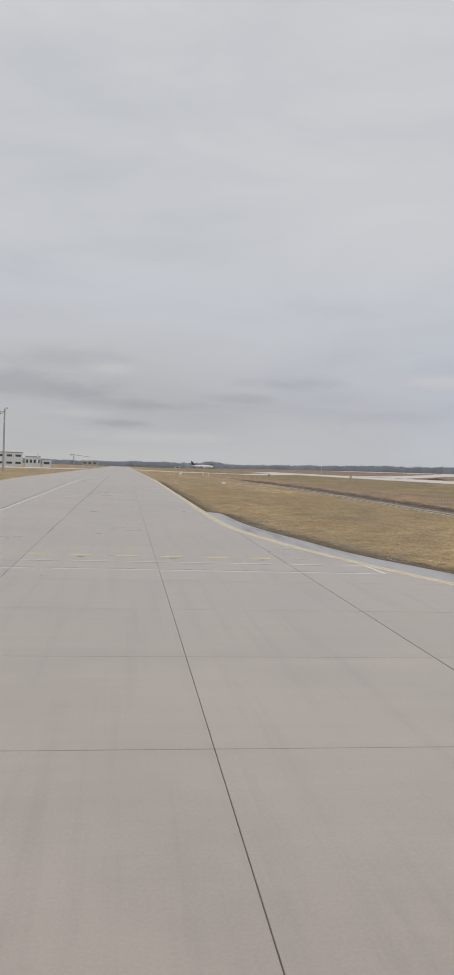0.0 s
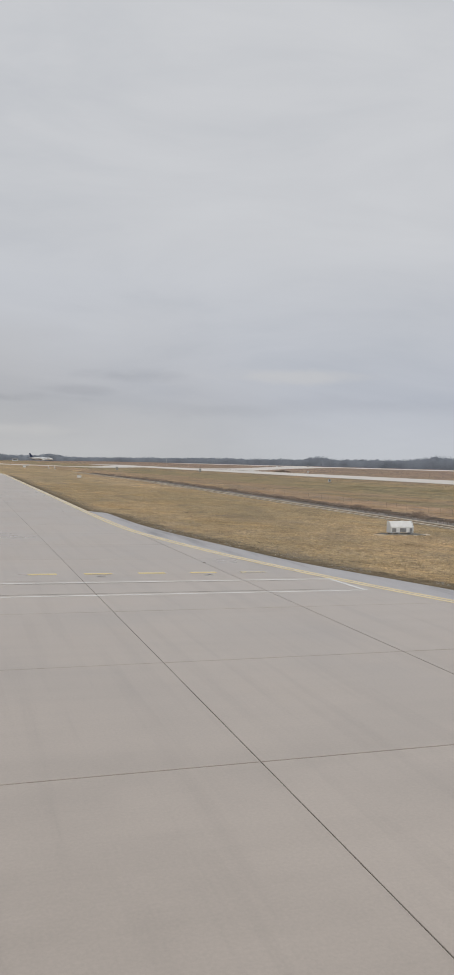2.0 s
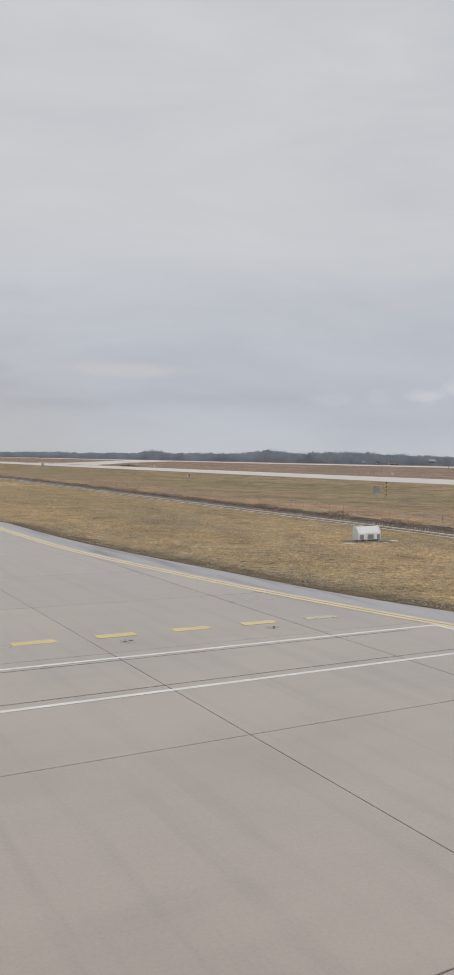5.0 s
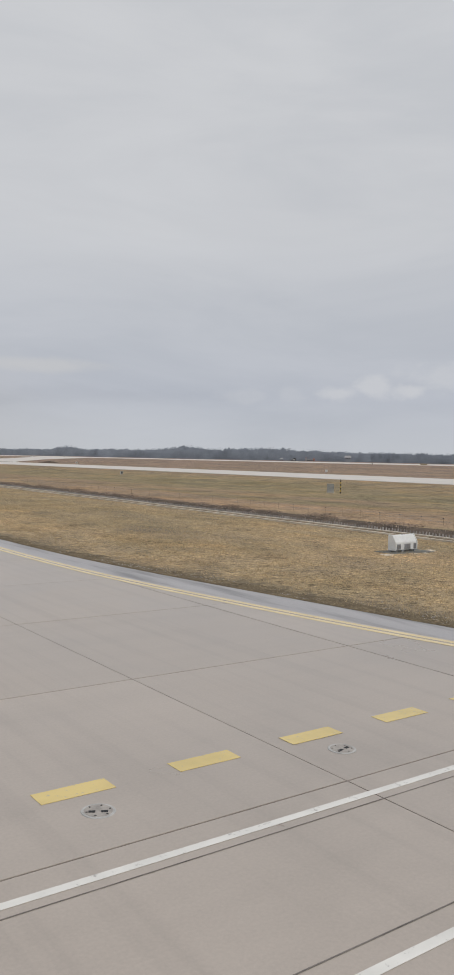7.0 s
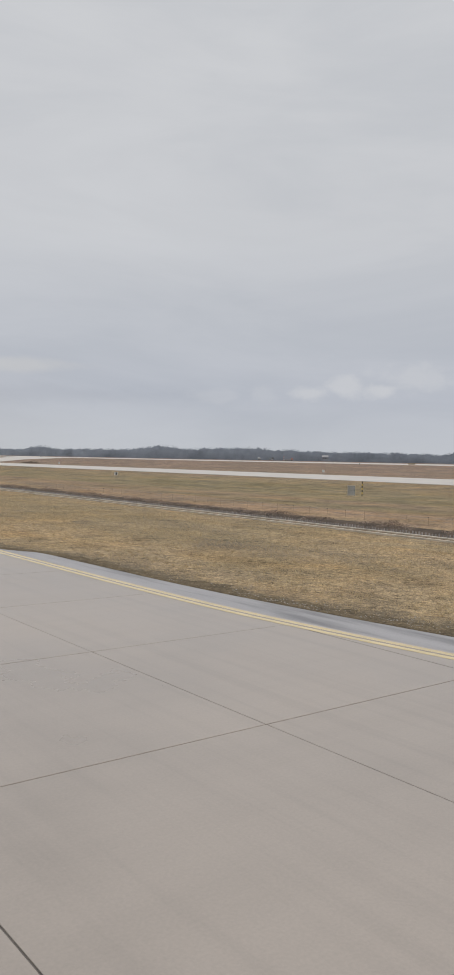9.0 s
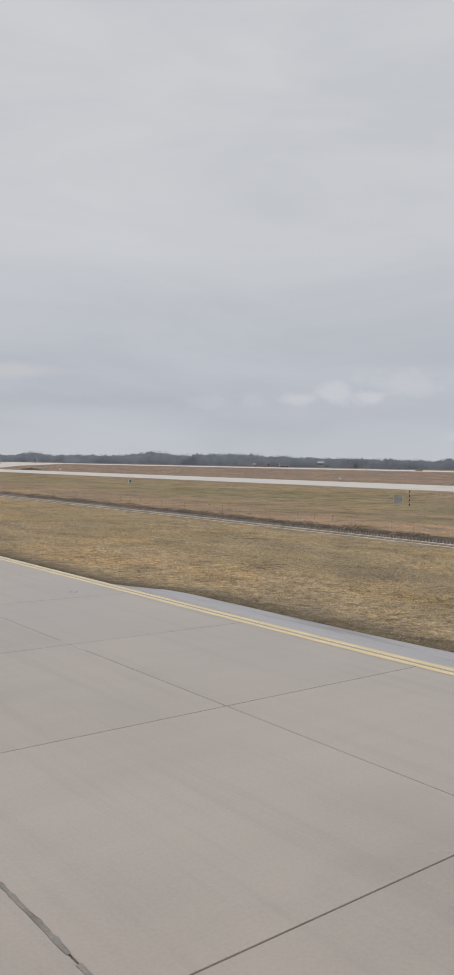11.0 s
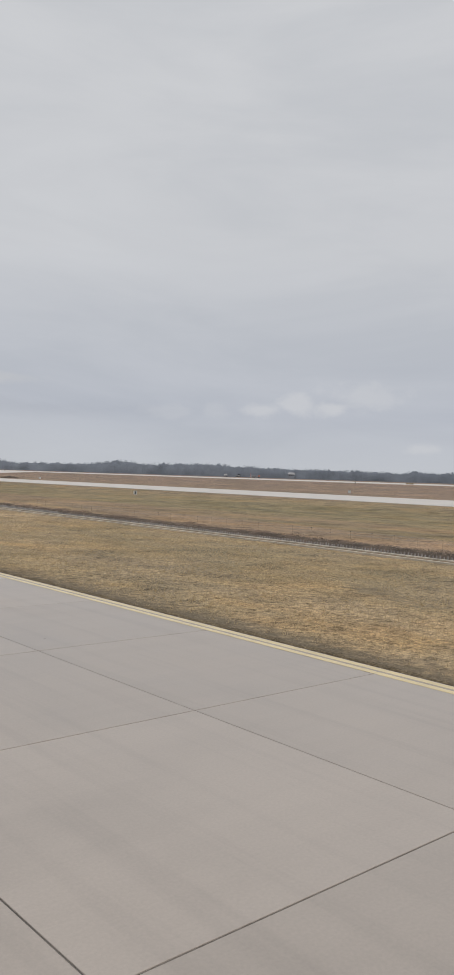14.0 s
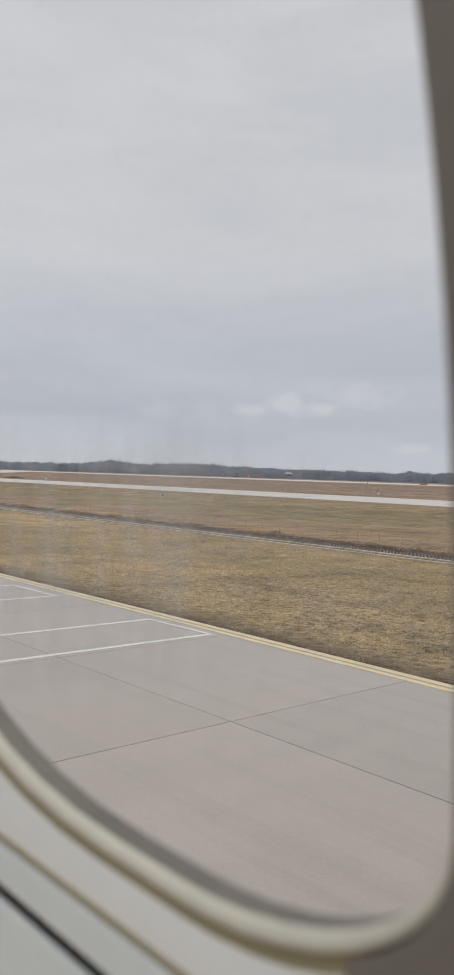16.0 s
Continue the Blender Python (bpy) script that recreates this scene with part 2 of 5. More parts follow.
    ragged_rim = noise_tex(n, l, 2.3, 7.0, 0.78)
    thin = n.new("ShaderNodeMath")
    l.new(worn.outputs["Fac"], thin.inputs[0])
    l.new(ragged_rim.outputs["Fac"], thin.inputs[1])
    r_thin = ramp(n, [(0.62, (0, 0, 0)), (1.0, (0.85, 0.85, 0.85))])
    l.new(thin.outputs[0], r_thin.inputs[0])
    grit = noise_tex(n, l, 16.0, 6.0, 0.75)
    r_grit = ramp(n, [(0.34, (0.07, 0.059, 0.045)), (0.50, (0.145, 0.121, 0.088)), (0.68, (0.31, 0.255, 0.18))])
    l.new(grit.outputs["Fac"], r_grit.inputs[0])
    c = blend(n, l, "MIX", r_thin.outputs[0], c, r_grit.outputs[0])
    r_bare = ramp(n, [(0.26, (0.8, 0.8, 0.8)), (0.39, (0, 0, 0))])
    l.new(bare.outputs["Fac"], r_bare.inputs[0])
    c = blend(n, l, "MIX", r_bare.outputs[0], c, earth)
    l.new(c, s.inputs["Base Color"])
    bump(n, l, s, tuft.outputs["Fac"], 0.45, 0.06)
    return m


def paint_material(name, colour, worn, base=(0.40, 0.375, 0.35)):
    """Road paint, worn through to the concrete in flakes."""
    m, n, l, s = material(name, 0.24, 0.0, 0.6)
    flake = noise_tex(n, l, 9.0, 7.0, 0.7)
    dirt = noise_tex(n, l, 1.3, 4.0, 0.6)
    r = ramp(n, [(worn - 0.05, (1, 1, 1)), (worn + 0.05, (0, 0, 0))])
    l.new(flake.outputs["Fac"], r.inputs[0])
    d = ramp(n, [(0.3, tuple(c * 0.82 for c in colour)), (0.65, colour)])
    l.new(dirt.outputs["Fac"], d.inputs[0])
    l.new(blend(n, l, "MIX", r.outputs[0], d.outputs[0], base), s.inputs["Base Color"])
    return m


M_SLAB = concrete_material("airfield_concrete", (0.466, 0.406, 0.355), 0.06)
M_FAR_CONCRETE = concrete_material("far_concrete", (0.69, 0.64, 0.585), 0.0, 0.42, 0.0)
M_JOINT = plain("joint_sealant", (0.21, 0.186, 0.167), 0.7, 0, 0.2, 1.0)
M_CUT = plain("shallow_saw_cut", (0.25, 0.225, 0.20), 0.7, 0, 0.3, 2.0)
M_SHOULDER, _n, _l, _s = material("shoulder_asphalt", 0.40, 0.0, 0.5)
_streak, _speck = noise_tex(_n, _l, 1.0, 5.0, 0.6, (1.1, 0.14, 1.0)), noise_tex(_n, _l, 22.0, 5.0, 0.7)
_r1 = ramp(_n, [(0.34, (0.21, 0.202, 0.206)), (0.48, (0.40, 0.384, 0.388)), (0.72, (0.47, 0.452, 0.452))])
_l.new(_streak.outputs["Fac"], _r1.inputs[0])
_r2 = ramp(_n, [(0.3, (0.88, 0.88, 0.88)), (0.7, (1.04, 1.04, 1.04))])
_l.new(_speck.outputs["Fac"], _r2.inputs[0])
_l.new(blend(_n, _l, "MULTIPLY", 1.0, _r1.outputs[0], _r2.outputs[0]), _s.inputs["Base Color"])
bump(_n, _l, _s, _speck.outputs["Fac"], 0.15, 0.006)
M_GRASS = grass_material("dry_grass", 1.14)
M_BLADE = plain("dry_grass_blades", (0.71, 0.58, 0.40), 0.9, 0, 0.34, 5.0, spec=0.1)
_n, _l = M_BLADE.node_tree.nodes, M_BLADE.node_tree.links
_thin, _mix = _n.new("ShaderNodeBsdfTranslucent"), _n.new("ShaderNodeMixShader")
_thin.inputs[0].default_value = (0.74, 0.57, 0.34, 1)
_mix.inputs[0].default_value = 0.45
_l.new(_n["Principled BSDF"].outputs[0], _mix.inputs[1])
_l.new(_thin.outputs[0], _mix.inputs[2])
_l.new(_mix.outputs[0], _n["Material Output"].inputs["Surface"])
M_SOIL = plain("wet_soil", (0.16, 0.118, 0.085), 0.9, 0, 0.35, 1.2, grain=0.4)


def earth_material(name, dark, middle, light):
    """Loose earth with dead stalks in it: fine specks over broad patches."""
    m, n, l, s = material(name, 0.95, 0.0, 0.15)
    speck, patch = noise_tex(n, l, 16.0, 6.0, 0.75), noise_tex(n, l, 1.4, 5.0, 0.6)
    r1 = ramp(n, [(0.34, dark), (0.50, middle), (0.66, light)])
    l.new(speck.outputs["Fac"], r1.inputs[0])
    r2 = ramp(n, [(0.35, (0.72, 0.72, 0.72)), (0.62, (1.1, 1.08, 1.02))])
    l.new(patch.outputs["Fac"], r2.inputs[0])
    l.new(blend(n, l, "MULTIPLY", 1.0, r1.outputs[0], r2.outputs[0]), s.inputs["Base Color"])
    bump(n, l, s, speck.outputs["Fac"], 0.5, 0.04)
    return m


M_VERGE = earth_material("worn_verge", (0.075, 0.058, 0.038), (0.165, 0.130, 0.086), (0.34, 0.27, 0.175))
M_TRAMPLED = earth_material("trampled_turf", (0.15, 0.118, 0.080), (0.29, 0.23, 0.152), (0.50, 0.40, 0.26))
M_YELLOW = paint_material("yellow_paint", (0.78, 0.60, 0.215), 0.36)
M_FADED = paint_material("faded_yellow_paint", (0.72, 0.58, 0.28), 0.49)
M_EDGE_YELLOW = paint_material("edge_yellow_paint", (0.84, 0.66, 0.33), 0.31)
M_BORDER = paint_material("dirty_dark_border", (0.43, 0.35, 0.235), 0.34)
M_WHITE = paint_material("white_paint", (0.85, 0.83, 0.78), 0.36)
M_BOX = plain("white_enamel", (0.80, 0.81, 0.80), 0.45, 0, 0.08, 1.5)
M_LOUVRE = plain("grey_louvre", (0.36, 0.37, 0.38), 0.5, 0.2, 0.1, 4.0)
M_PAD = plain("pad_concrete", (0.225, 0.225, 0.20), 0.85, 0, 0.25, 1.2, grain=0.2)
M_KERB = plain("kerb_concrete", (0.76, 0.67, 0.55), 0.85, 0, 0.2, 0.6, grain=0.2)
M_RIB = plain("rib_concrete", (0.43, 0.40, 0.375), 0.85, 0, 0.25, 0.9, grain=0.2)
M_CABINET = plain("grey_cabinet", (0.44, 0.445, 0.43), 0.6, 0.1, 0.15, 1.5)
M_DARK = plain("dark_metal", (0.03, 0.03, 0.032), 0.6, 0.3, 0.2, 4.0)
M_STEEL = plain("galvanised_steel", (0.45, 0.46, 0.47), 0.45, 0.7, 0.15, 6.0)
M_RED = plain("signal_red", (0.60, 0.14, 0.07), 0.5, 0, 0.1, 4.0)
M_ROSE = plain("faded_red_paint", (0.55, 0.27, 0.22), 0.5, 0, 0.1, 4.0)
M_LAMP = plain("cast_lamp_metal", (0.47, 0.43, 0.39), 0.55, 0.0, 0.2, 9.0)
M_RING = plain("dull_lamp_ring", (0.60, 0.59, 0.57), 0.6, 0.1, 0.18, 9.0)
M_TRACK = plain("trodden_earth", (0.33, 0.25, 0.165), 0.95, 0, 0.3, 1.2, spec=0.1)
M_SIGN_YELLOW = plain("signal_yellow", (0.72, 0.50, 0.10), 0.5, 0, 0.1, 4.0)
M_OCHRE = plain("weathered_ochre", (0.50, 0.40, 0.26), 0.6, 0, 0.12, 3.0)
M_FACADE = plain("pale_facade", (0.58, 0.60, 0.62), 0.7, 0, 0.08, 0.15)
M_FACADE_GREY = plain("grey_facade", (0.36, 0.37, 0.39), 0.7, 0, 0.1, 0.15)
M_OLD_ROOF = plain("weathered_pale_roof", (0.47, 0.46, 0.47), 0.8, 0, 0.15, 0.4)
M_TIMBER = plain("grey_timber_cladding", (0.33, 0.355, 0.40), 0.8, 0, 0.15, 0.6)
M_GLASS, _n, _l, _s = material("window_glass", 0.08, 0.0, 0.6)
_s.inputs["Base Color"].default_value = (0.05, 0.06, 0.07, 1)
# bare crowns, with the blue haze of the distance mixed into their colour
M_HAZED_TWIG = plain("hazed_bare_crowns", (0.315, 0.348, 0.40), 0.95, 0, 0.16, 0.05, spec=0.1)
M_GRAVEL = plain("pale_gravel", (0.66, 0.63, 0.60), 0.85, 0, 0.3, 6.0)
M_RUBBER = plain("old_sealant", (0.335, 0.302, 0.272), 0.6, 0, 0.25, 2.5)
M_FRESH = plain("pale_sealant", (0.58, 0.56, 0.53), 0.5, 0, 0.1, 8.0)
M_BRUSH = plain("dead_brush", (0.60, 0.47, 0.38), 0.95, 0, 0.35, 0.8, spec=0.1)

# ---- building blocks ----


def part(name, bm, mat, parent=None, label=""):
    """Links a bmesh as one object, under a thing or under a part."""
    me = bpy.data.meshes.new(name)
    bm.to_mesh(me)
    bm.free()
    me.materials.append(mat)
    ob = new(name, me)
    if parent is not None:
        ob.parent = parent
    if label:
        ob["label"] = label
    return ob


def mesh(name, verts, faces, mat, parent=None):
    me = bpy.data.meshes.new(name)
    me.from_pydata(verts, [], faces)
    me.update()
    me.materials.append(mat)
    ob = new(name, me)
    if parent is not None:
        ob.parent = parent
    return ob


def empty(name, m):
    ob = new(name)
    ob.matrix_basis = m
    return ob


def add_box(bm, x0, y0, z0, x1, y1, z1, bevel=0.0):
    r = bmesh.ops.create_cube(bm, size=1.0)
    for vert in r["verts"]:
        c = vert.co
        vert.co = ((x0 + x1) / 2 + c.x * (x1 - x0), (y0 + y1) / 2 + c.y * (y1 - y0), (z0 + z1) / 2 + c.z * (z1 - z0))
    if bevel:
        edges = {e for vert in r["verts"] for e in vert.link_edges}
        bmesh.ops.bevel(bm, geom=list(edges), offset=bevel, segments=2, affect="EDGES", profile=0.6)


def box(x0, y0, z0, x1, y1, z1, bevel=0.0):
    bm = bmesh.new()
    add_box(bm, x0, y0, z0, x1, y1, z1, bevel)
    return bm


def add_tube(bm, p, q, r0, r1, sides=8):
    p, q = Vector(p), Vector(q)
    d = q - p
    turn = d.to_track_quat("Z", "Y").to_matrix().to_4x4()
    bmesh.ops.create_cone(bm, cap_ends=True, segments=sides, radius1=r0, radius2=r1, depth=d.length,
                          matrix=Matrix.Translation((p + q) / 2) @ turn)


def tube(p, q, r0, r1=None, sides=8):
    bm = bmesh.new()
    add_tube(bm, p, q, r0, r0 if r1 is None else r1, sides)
    return bm


def lerp(x, table):
    """Piecewise linear look-up in rising (x, value) pairs."""
    if x <= table[0][0]:
        return table[0][1]
    for (xa, va), (xb, vb) in zip(table, table[1:]):
        if x <= xb:
            return va + (vb - va) * (x - xa) / (xb - xa)
    return table[-1][1]


def smooth(x, table):
    """The same, smoothed over two metres."""
    return sum(lerp(x + k, table) for k in (-2, -1, 0, 1, 2)) / 5


# the yellow edge line's distance from the first joint, along the taxiway
YELLOW = [(-30, 36.0), (-20, 28.5), (-10, 22.0), (0, 17.2), (8, 13.8), (14, 11.6), (20.8, 9.25), (24.6, 8.05), (29.3, 6.85), (33, 6.1), (37, 5.45),
          (40, 5.0), (43, 4.78), (48, 4.66), (60, 4.62), (80, 4.62)]
GRASS_EDGE = [(-30, 38.5), (-20, 31.0), (-10, 24.5), (0, 19.4), (8, 15.8), (14, 13.4), (20.8, 11.15), (24.0, 10.3), (27.3, 9.0), (30, 8.35), (34, 7.75),
              (38, 7.05), (42, 6.5), (46, 6.12), (52, 6.0), (54.6, 5.95), (55.7, 5.6), (56.2, 4.98), (80, 4.98)]
LEFT_EDGE = -20.2
W, S = 4.9, 5.0   # slab width and length


def yellow(y):
    return smooth(y, YELLOW)


def concrete_edge(y):
    return yellow(y) + 0.33


def grass_edge(y):
    return max(sum(lerp(y + k, GRASS_EDGE) for k in (-0.6, 0, 0.6)) / 3 if y > 50 else smooth(y, GRASS_EDGE), concrete_edge(y) + 0.02)


GROUND = [(-60, -0.3), (-22, -0.10), (-20.2, -0.06), (4.8, -0.06), (8, -0.09), (12, -0.15), (20, -0.28), (27.2, -0.40), (29.6, -0.42), (30.4, -0.50), (31.2, -1.15), (32.2, -1.15),
          (34.2, -0.42), (40, -0.42), (70, -0.66), (120, -0.66)]
FAR_GROUND = [(60, 1.2), (100, 1.44), (150, 1.7), (262, 4.2), (322, 4.9), (420, 5.5), (600, 6.6), (1000, 8.4), (3000, 19.0)]


def fall(y):
    """The taxiway is level at first and falls gently further on."""
    return -0.0052 * max(0.0, y - 150)


def ground_z(x, y):
    """The field's height: level at the pavement, a ditch, then a slow rise to the runway."""
    if 4.8 < x < 27 and y < 60:
        e = grass_edge(y)
        t = min(1.0, max(0.0, (x - e) / max(1.0, 27.2 - e)))
        return -0.06 - 0.34 * t if x > e else -0.06
    near = lerp(x, GROUND) + fall(y)
    if x <= 66:
        return near
    t = min(1.0, (x - 66) / 40)
    t = t * t * (3 - 2 * t)
    return near * (1 - t) + (lerp(x, FAR_GROUND) - 0.0053 * y) * t


# ---- ground ----
def build_ground():
    xs = [-3000, -1200, -500, -200, -100, -60, -40, -30, -24, -22, -20.2, -19] + [4.4] + [5 + 0.5 * i for i in range(48)]
    xs += [29.0, 29.4, 29.8, 30.2, 30.7, 31.2, 32.2, 32.8, 33.4, 34.2, 35, 37, 40, 44, 50, 58, 66, 70, 76, 82, 88, 93.5, 94, 105, 116, 116.5, 135, 150, 200, 261, 262, 292, 322, 323, 420, 600, 800, 1100, 1700, 3000]
    ys = [-800, -500, -200, -100, -60, -40] + [-30 + 2 * i for i in range(76)] + [126, 134, 145, 160, 180, 205, 235, 270, 310, 360, 400, 440, 480, 520, 580, 650, 750, 900, 1100, 1400, 1900, 3000]
    verts, faces = [], []
    for y in ys:
        for x in xs:
            bumpy = 0.05 * noise.noise(Vector((x * 0.3, y * 0.3, 0))) if 6 < x < 29 and -40 < y < 130 else 0.0
            z = ground_z(x, y) + bumpy * min(1.0, max(0.0, (x - grass_edge(y)) / 2))
            if x in (105, 292):
                z -= 0.5   # and under the far pavements
            if -20.0 < x < grass_edge(y) - 0.3:
                z = fall(y) - 0.30   # the bed under the pavement
            verts.append((x, y, z))
    k = len(xs)
    for j in range(len(ys) - 1):
        for i in range(k - 1):
            faces.append((j * k + i, j * k + i + 1, (j + 1) * k + i + 1, (j + 1) * k + i))
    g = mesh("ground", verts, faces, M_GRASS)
    worn = g.data.attributes.new("worn", "FLOAT", "POINT")
    for i, (x, y, z) in enumerate(verts):
        off = (x - grass_edge(y)) / lerp(y, [(40, 3.0), (60, 2.2)])
        worn.data[i].value = 0.66 * max(0.0, 1 - max(0.0, off)) if -40 < y < 160 and off > -1 else 0.0
    g.data.shade_smooth()
    return tagged(g, "flat airfield of dry straw-coloured winter grass with olive patches", "grass field", kind="structure")


build_ground()


def strip(name, left, right, ys, z, mat, parent=None, thick=0.05):
    """A band with thickness between two edges x = left(y), right(y)."""
    verts, faces = [], []
    for y in ys:
        a, b = left(y), right(y)
        za, zb = (z(a, y), z(b, y)) if callable(z) else (z, z)
        verts += [(a, y, za - thick), (a, y, za), (b, y, zb), (b, y, zb - thick)]
    for j in range(len(ys) - 1):
        o, q = 4 * j, 4 * j + 4
        faces += [(o, q, q + 1, o + 1), (o + 1, q + 1, q + 2, o + 2), (o + 2, q + 2, q + 3, o + 3)]
    e = 4 * (len(ys) - 1)
    faces += [(0, 1, 2, 3), (e + 3, e + 2, e + 1, e)]
    return mesh(name, verts, faces, mat, parent)


def steps(a, b, d):
    n = max(1, round((b - a) / d))
    return [a + (b - a) * i / n for i in range(n + 1)]


# taxiway bed: shows as the dark sealant in the joints
taxiway = empty("taxiway", pose(0, 40, 0))
tagged(taxiway, "grey concrete taxiway of large slabs with dark sealed joints", "taxiway", kind="structure")
TP = taxiway.matrix_basis.inverted()


def on_taxiway(ob):
    ob.parent = taxiway
    ob.matrix_parent_inverse = TP
    return ob


on_taxiway(strip("joint_bed", lambda y: LEFT_EDGE, lambda y: concrete_edge(y) - 0.02, steps(-30, 150, 2) + steps(160, 1200, 20), lambda x, y: fall(y) - 0.012, M_JOINT, thick=0.2))
shoulder = strip("shoulder", lambda y: concrete_edge(y) - 0.01, grass_edge, steps(-30, 50, 1) + steps(50.25, 58, 0.25), -0.022, M_SHOULDER, thick=0.15)
tagged(shoulder, "smooth blue-grey asphalt shoulder strip beside the taxiway edge line", "shoulder", kind="structure")


def build_soil():
    """Bare earth at the pavement's edge, sinking raggedly under the turf."""
    verts, faces = [], []
    ys, cols = steps(-30, 130, 0.25), 9
    for y in ys:
        e = grass_edge(y)
        wide = lerp(y, [(28, 1.5), (42, 1.25), (54, 1.0), (57, 0.55), (75, 0.5)]) * (1 + 0.5 * noise.noise(Vector((0, y * 0.45, 3))) + 0.45 * noise.noise(Vector((0, y * 1.9, 8))))
        for c in range(cols):
            x = e - 0.02 + wide * c / (cols - 1)
            rough = 0.05 * noise.noise(Vector((x * 3.1, y * 3.1, 9))) + 0.035 * noise.noise(Vector((x * 9, y * 9, 2)))
            verts.append((x, y, ground_z(x, y) + (0.042, 0.056, 0.052, 0.045, 0.036, 0.026, 0.012, -0.008, -0.045)[c] + rough * min(1, c)))
    for j in range(len(ys) - 1):
        for c in range(cols - 1):
            o = j * cols + c
            faces.append((o, o + 1, o + 1 + cols, o + cols))
    ob = mesh("soil_edge", verts, faces, M_VERGE)
    return tagged(ob, "dark bare soil and gravel along the pavement edge", "soil", kind="structure")


build_soil()

# ---- far pavements ----


def ribbon(name, near, far, z, mat, label, category):
    """A far pavement between two bent edges, each a few (x, y) points."""
    def fill(pts):
        out_pts = []
        for (xa, ya), (xb, yb) in zip(pts, pts[1:]):
            out_pts += [(xa + (xb - xa) * i / 6, ya + (yb - ya) * i / 6) for i in range(6)]
        return out_pts + [pts[-1]]
    one, two = fill(near), fill(far)
    verts, faces = [], []
    for (xa, ya), (xb, yb) in zip(one, two):
        za, zb = ground_z(xa, ya) + z, ground_z(xb, yb) + z
        verts += [(xa, ya, za - 0.4), (xa, ya, za), (xb, yb, zb), (xb, yb, zb - 0.4)]
    for j in range(len(one) - 1):
        o, q = 4 * j, 4 * j + 4
        faces += [(o, q, q + 1, o + 1), (o + 1, q + 1, q + 2, o + 2), (o + 2, q + 2, q + 3, o + 3)]
    return tagged(mesh(name, verts, faces, mat), label, category, kind="structure")


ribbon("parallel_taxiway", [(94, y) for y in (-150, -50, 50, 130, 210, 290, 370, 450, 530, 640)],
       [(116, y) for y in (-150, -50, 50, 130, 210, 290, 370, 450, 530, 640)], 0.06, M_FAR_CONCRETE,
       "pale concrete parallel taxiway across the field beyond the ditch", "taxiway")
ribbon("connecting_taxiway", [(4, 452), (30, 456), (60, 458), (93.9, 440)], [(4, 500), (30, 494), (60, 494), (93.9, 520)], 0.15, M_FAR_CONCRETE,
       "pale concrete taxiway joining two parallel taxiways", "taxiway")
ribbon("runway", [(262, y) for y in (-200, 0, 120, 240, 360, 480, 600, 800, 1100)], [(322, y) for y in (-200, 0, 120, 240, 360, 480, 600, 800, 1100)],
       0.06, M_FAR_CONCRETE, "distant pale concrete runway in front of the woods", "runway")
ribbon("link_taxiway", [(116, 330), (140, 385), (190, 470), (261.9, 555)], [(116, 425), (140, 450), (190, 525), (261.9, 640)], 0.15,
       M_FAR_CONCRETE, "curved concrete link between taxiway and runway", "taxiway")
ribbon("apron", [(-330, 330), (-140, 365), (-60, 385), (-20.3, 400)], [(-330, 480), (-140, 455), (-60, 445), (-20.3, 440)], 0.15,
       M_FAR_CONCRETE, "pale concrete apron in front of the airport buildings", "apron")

# ---- service path and drainage ditch beside it ----


def long_bar(name, x, y0, y1, wide, high, mat, step=4.0):
    return strip(name, lambda y: x - wide / 2, lambda y: x + wide / 2, steps(y0, y1, step), lambda a, y: ground_z(x, y) + high, mat, thick=high + 0.2)


service_path = strip("service_path", lambda y: 28.0, lambda y: 29.2, steps(-40, 240, 4), lambda a, y: ground_z(28, y) + 0.03, M_TRACK, thick=0.15)
tagged(service_path, "narrow earth service path between pale concrete kerbs", "path", kind="structure")
for kx in (27.9, 29.25):
    kerb = long_bar("kerb", kx, -40, 240, 0.24, 0.1, M_KERB)
    kerb.parent = service_path


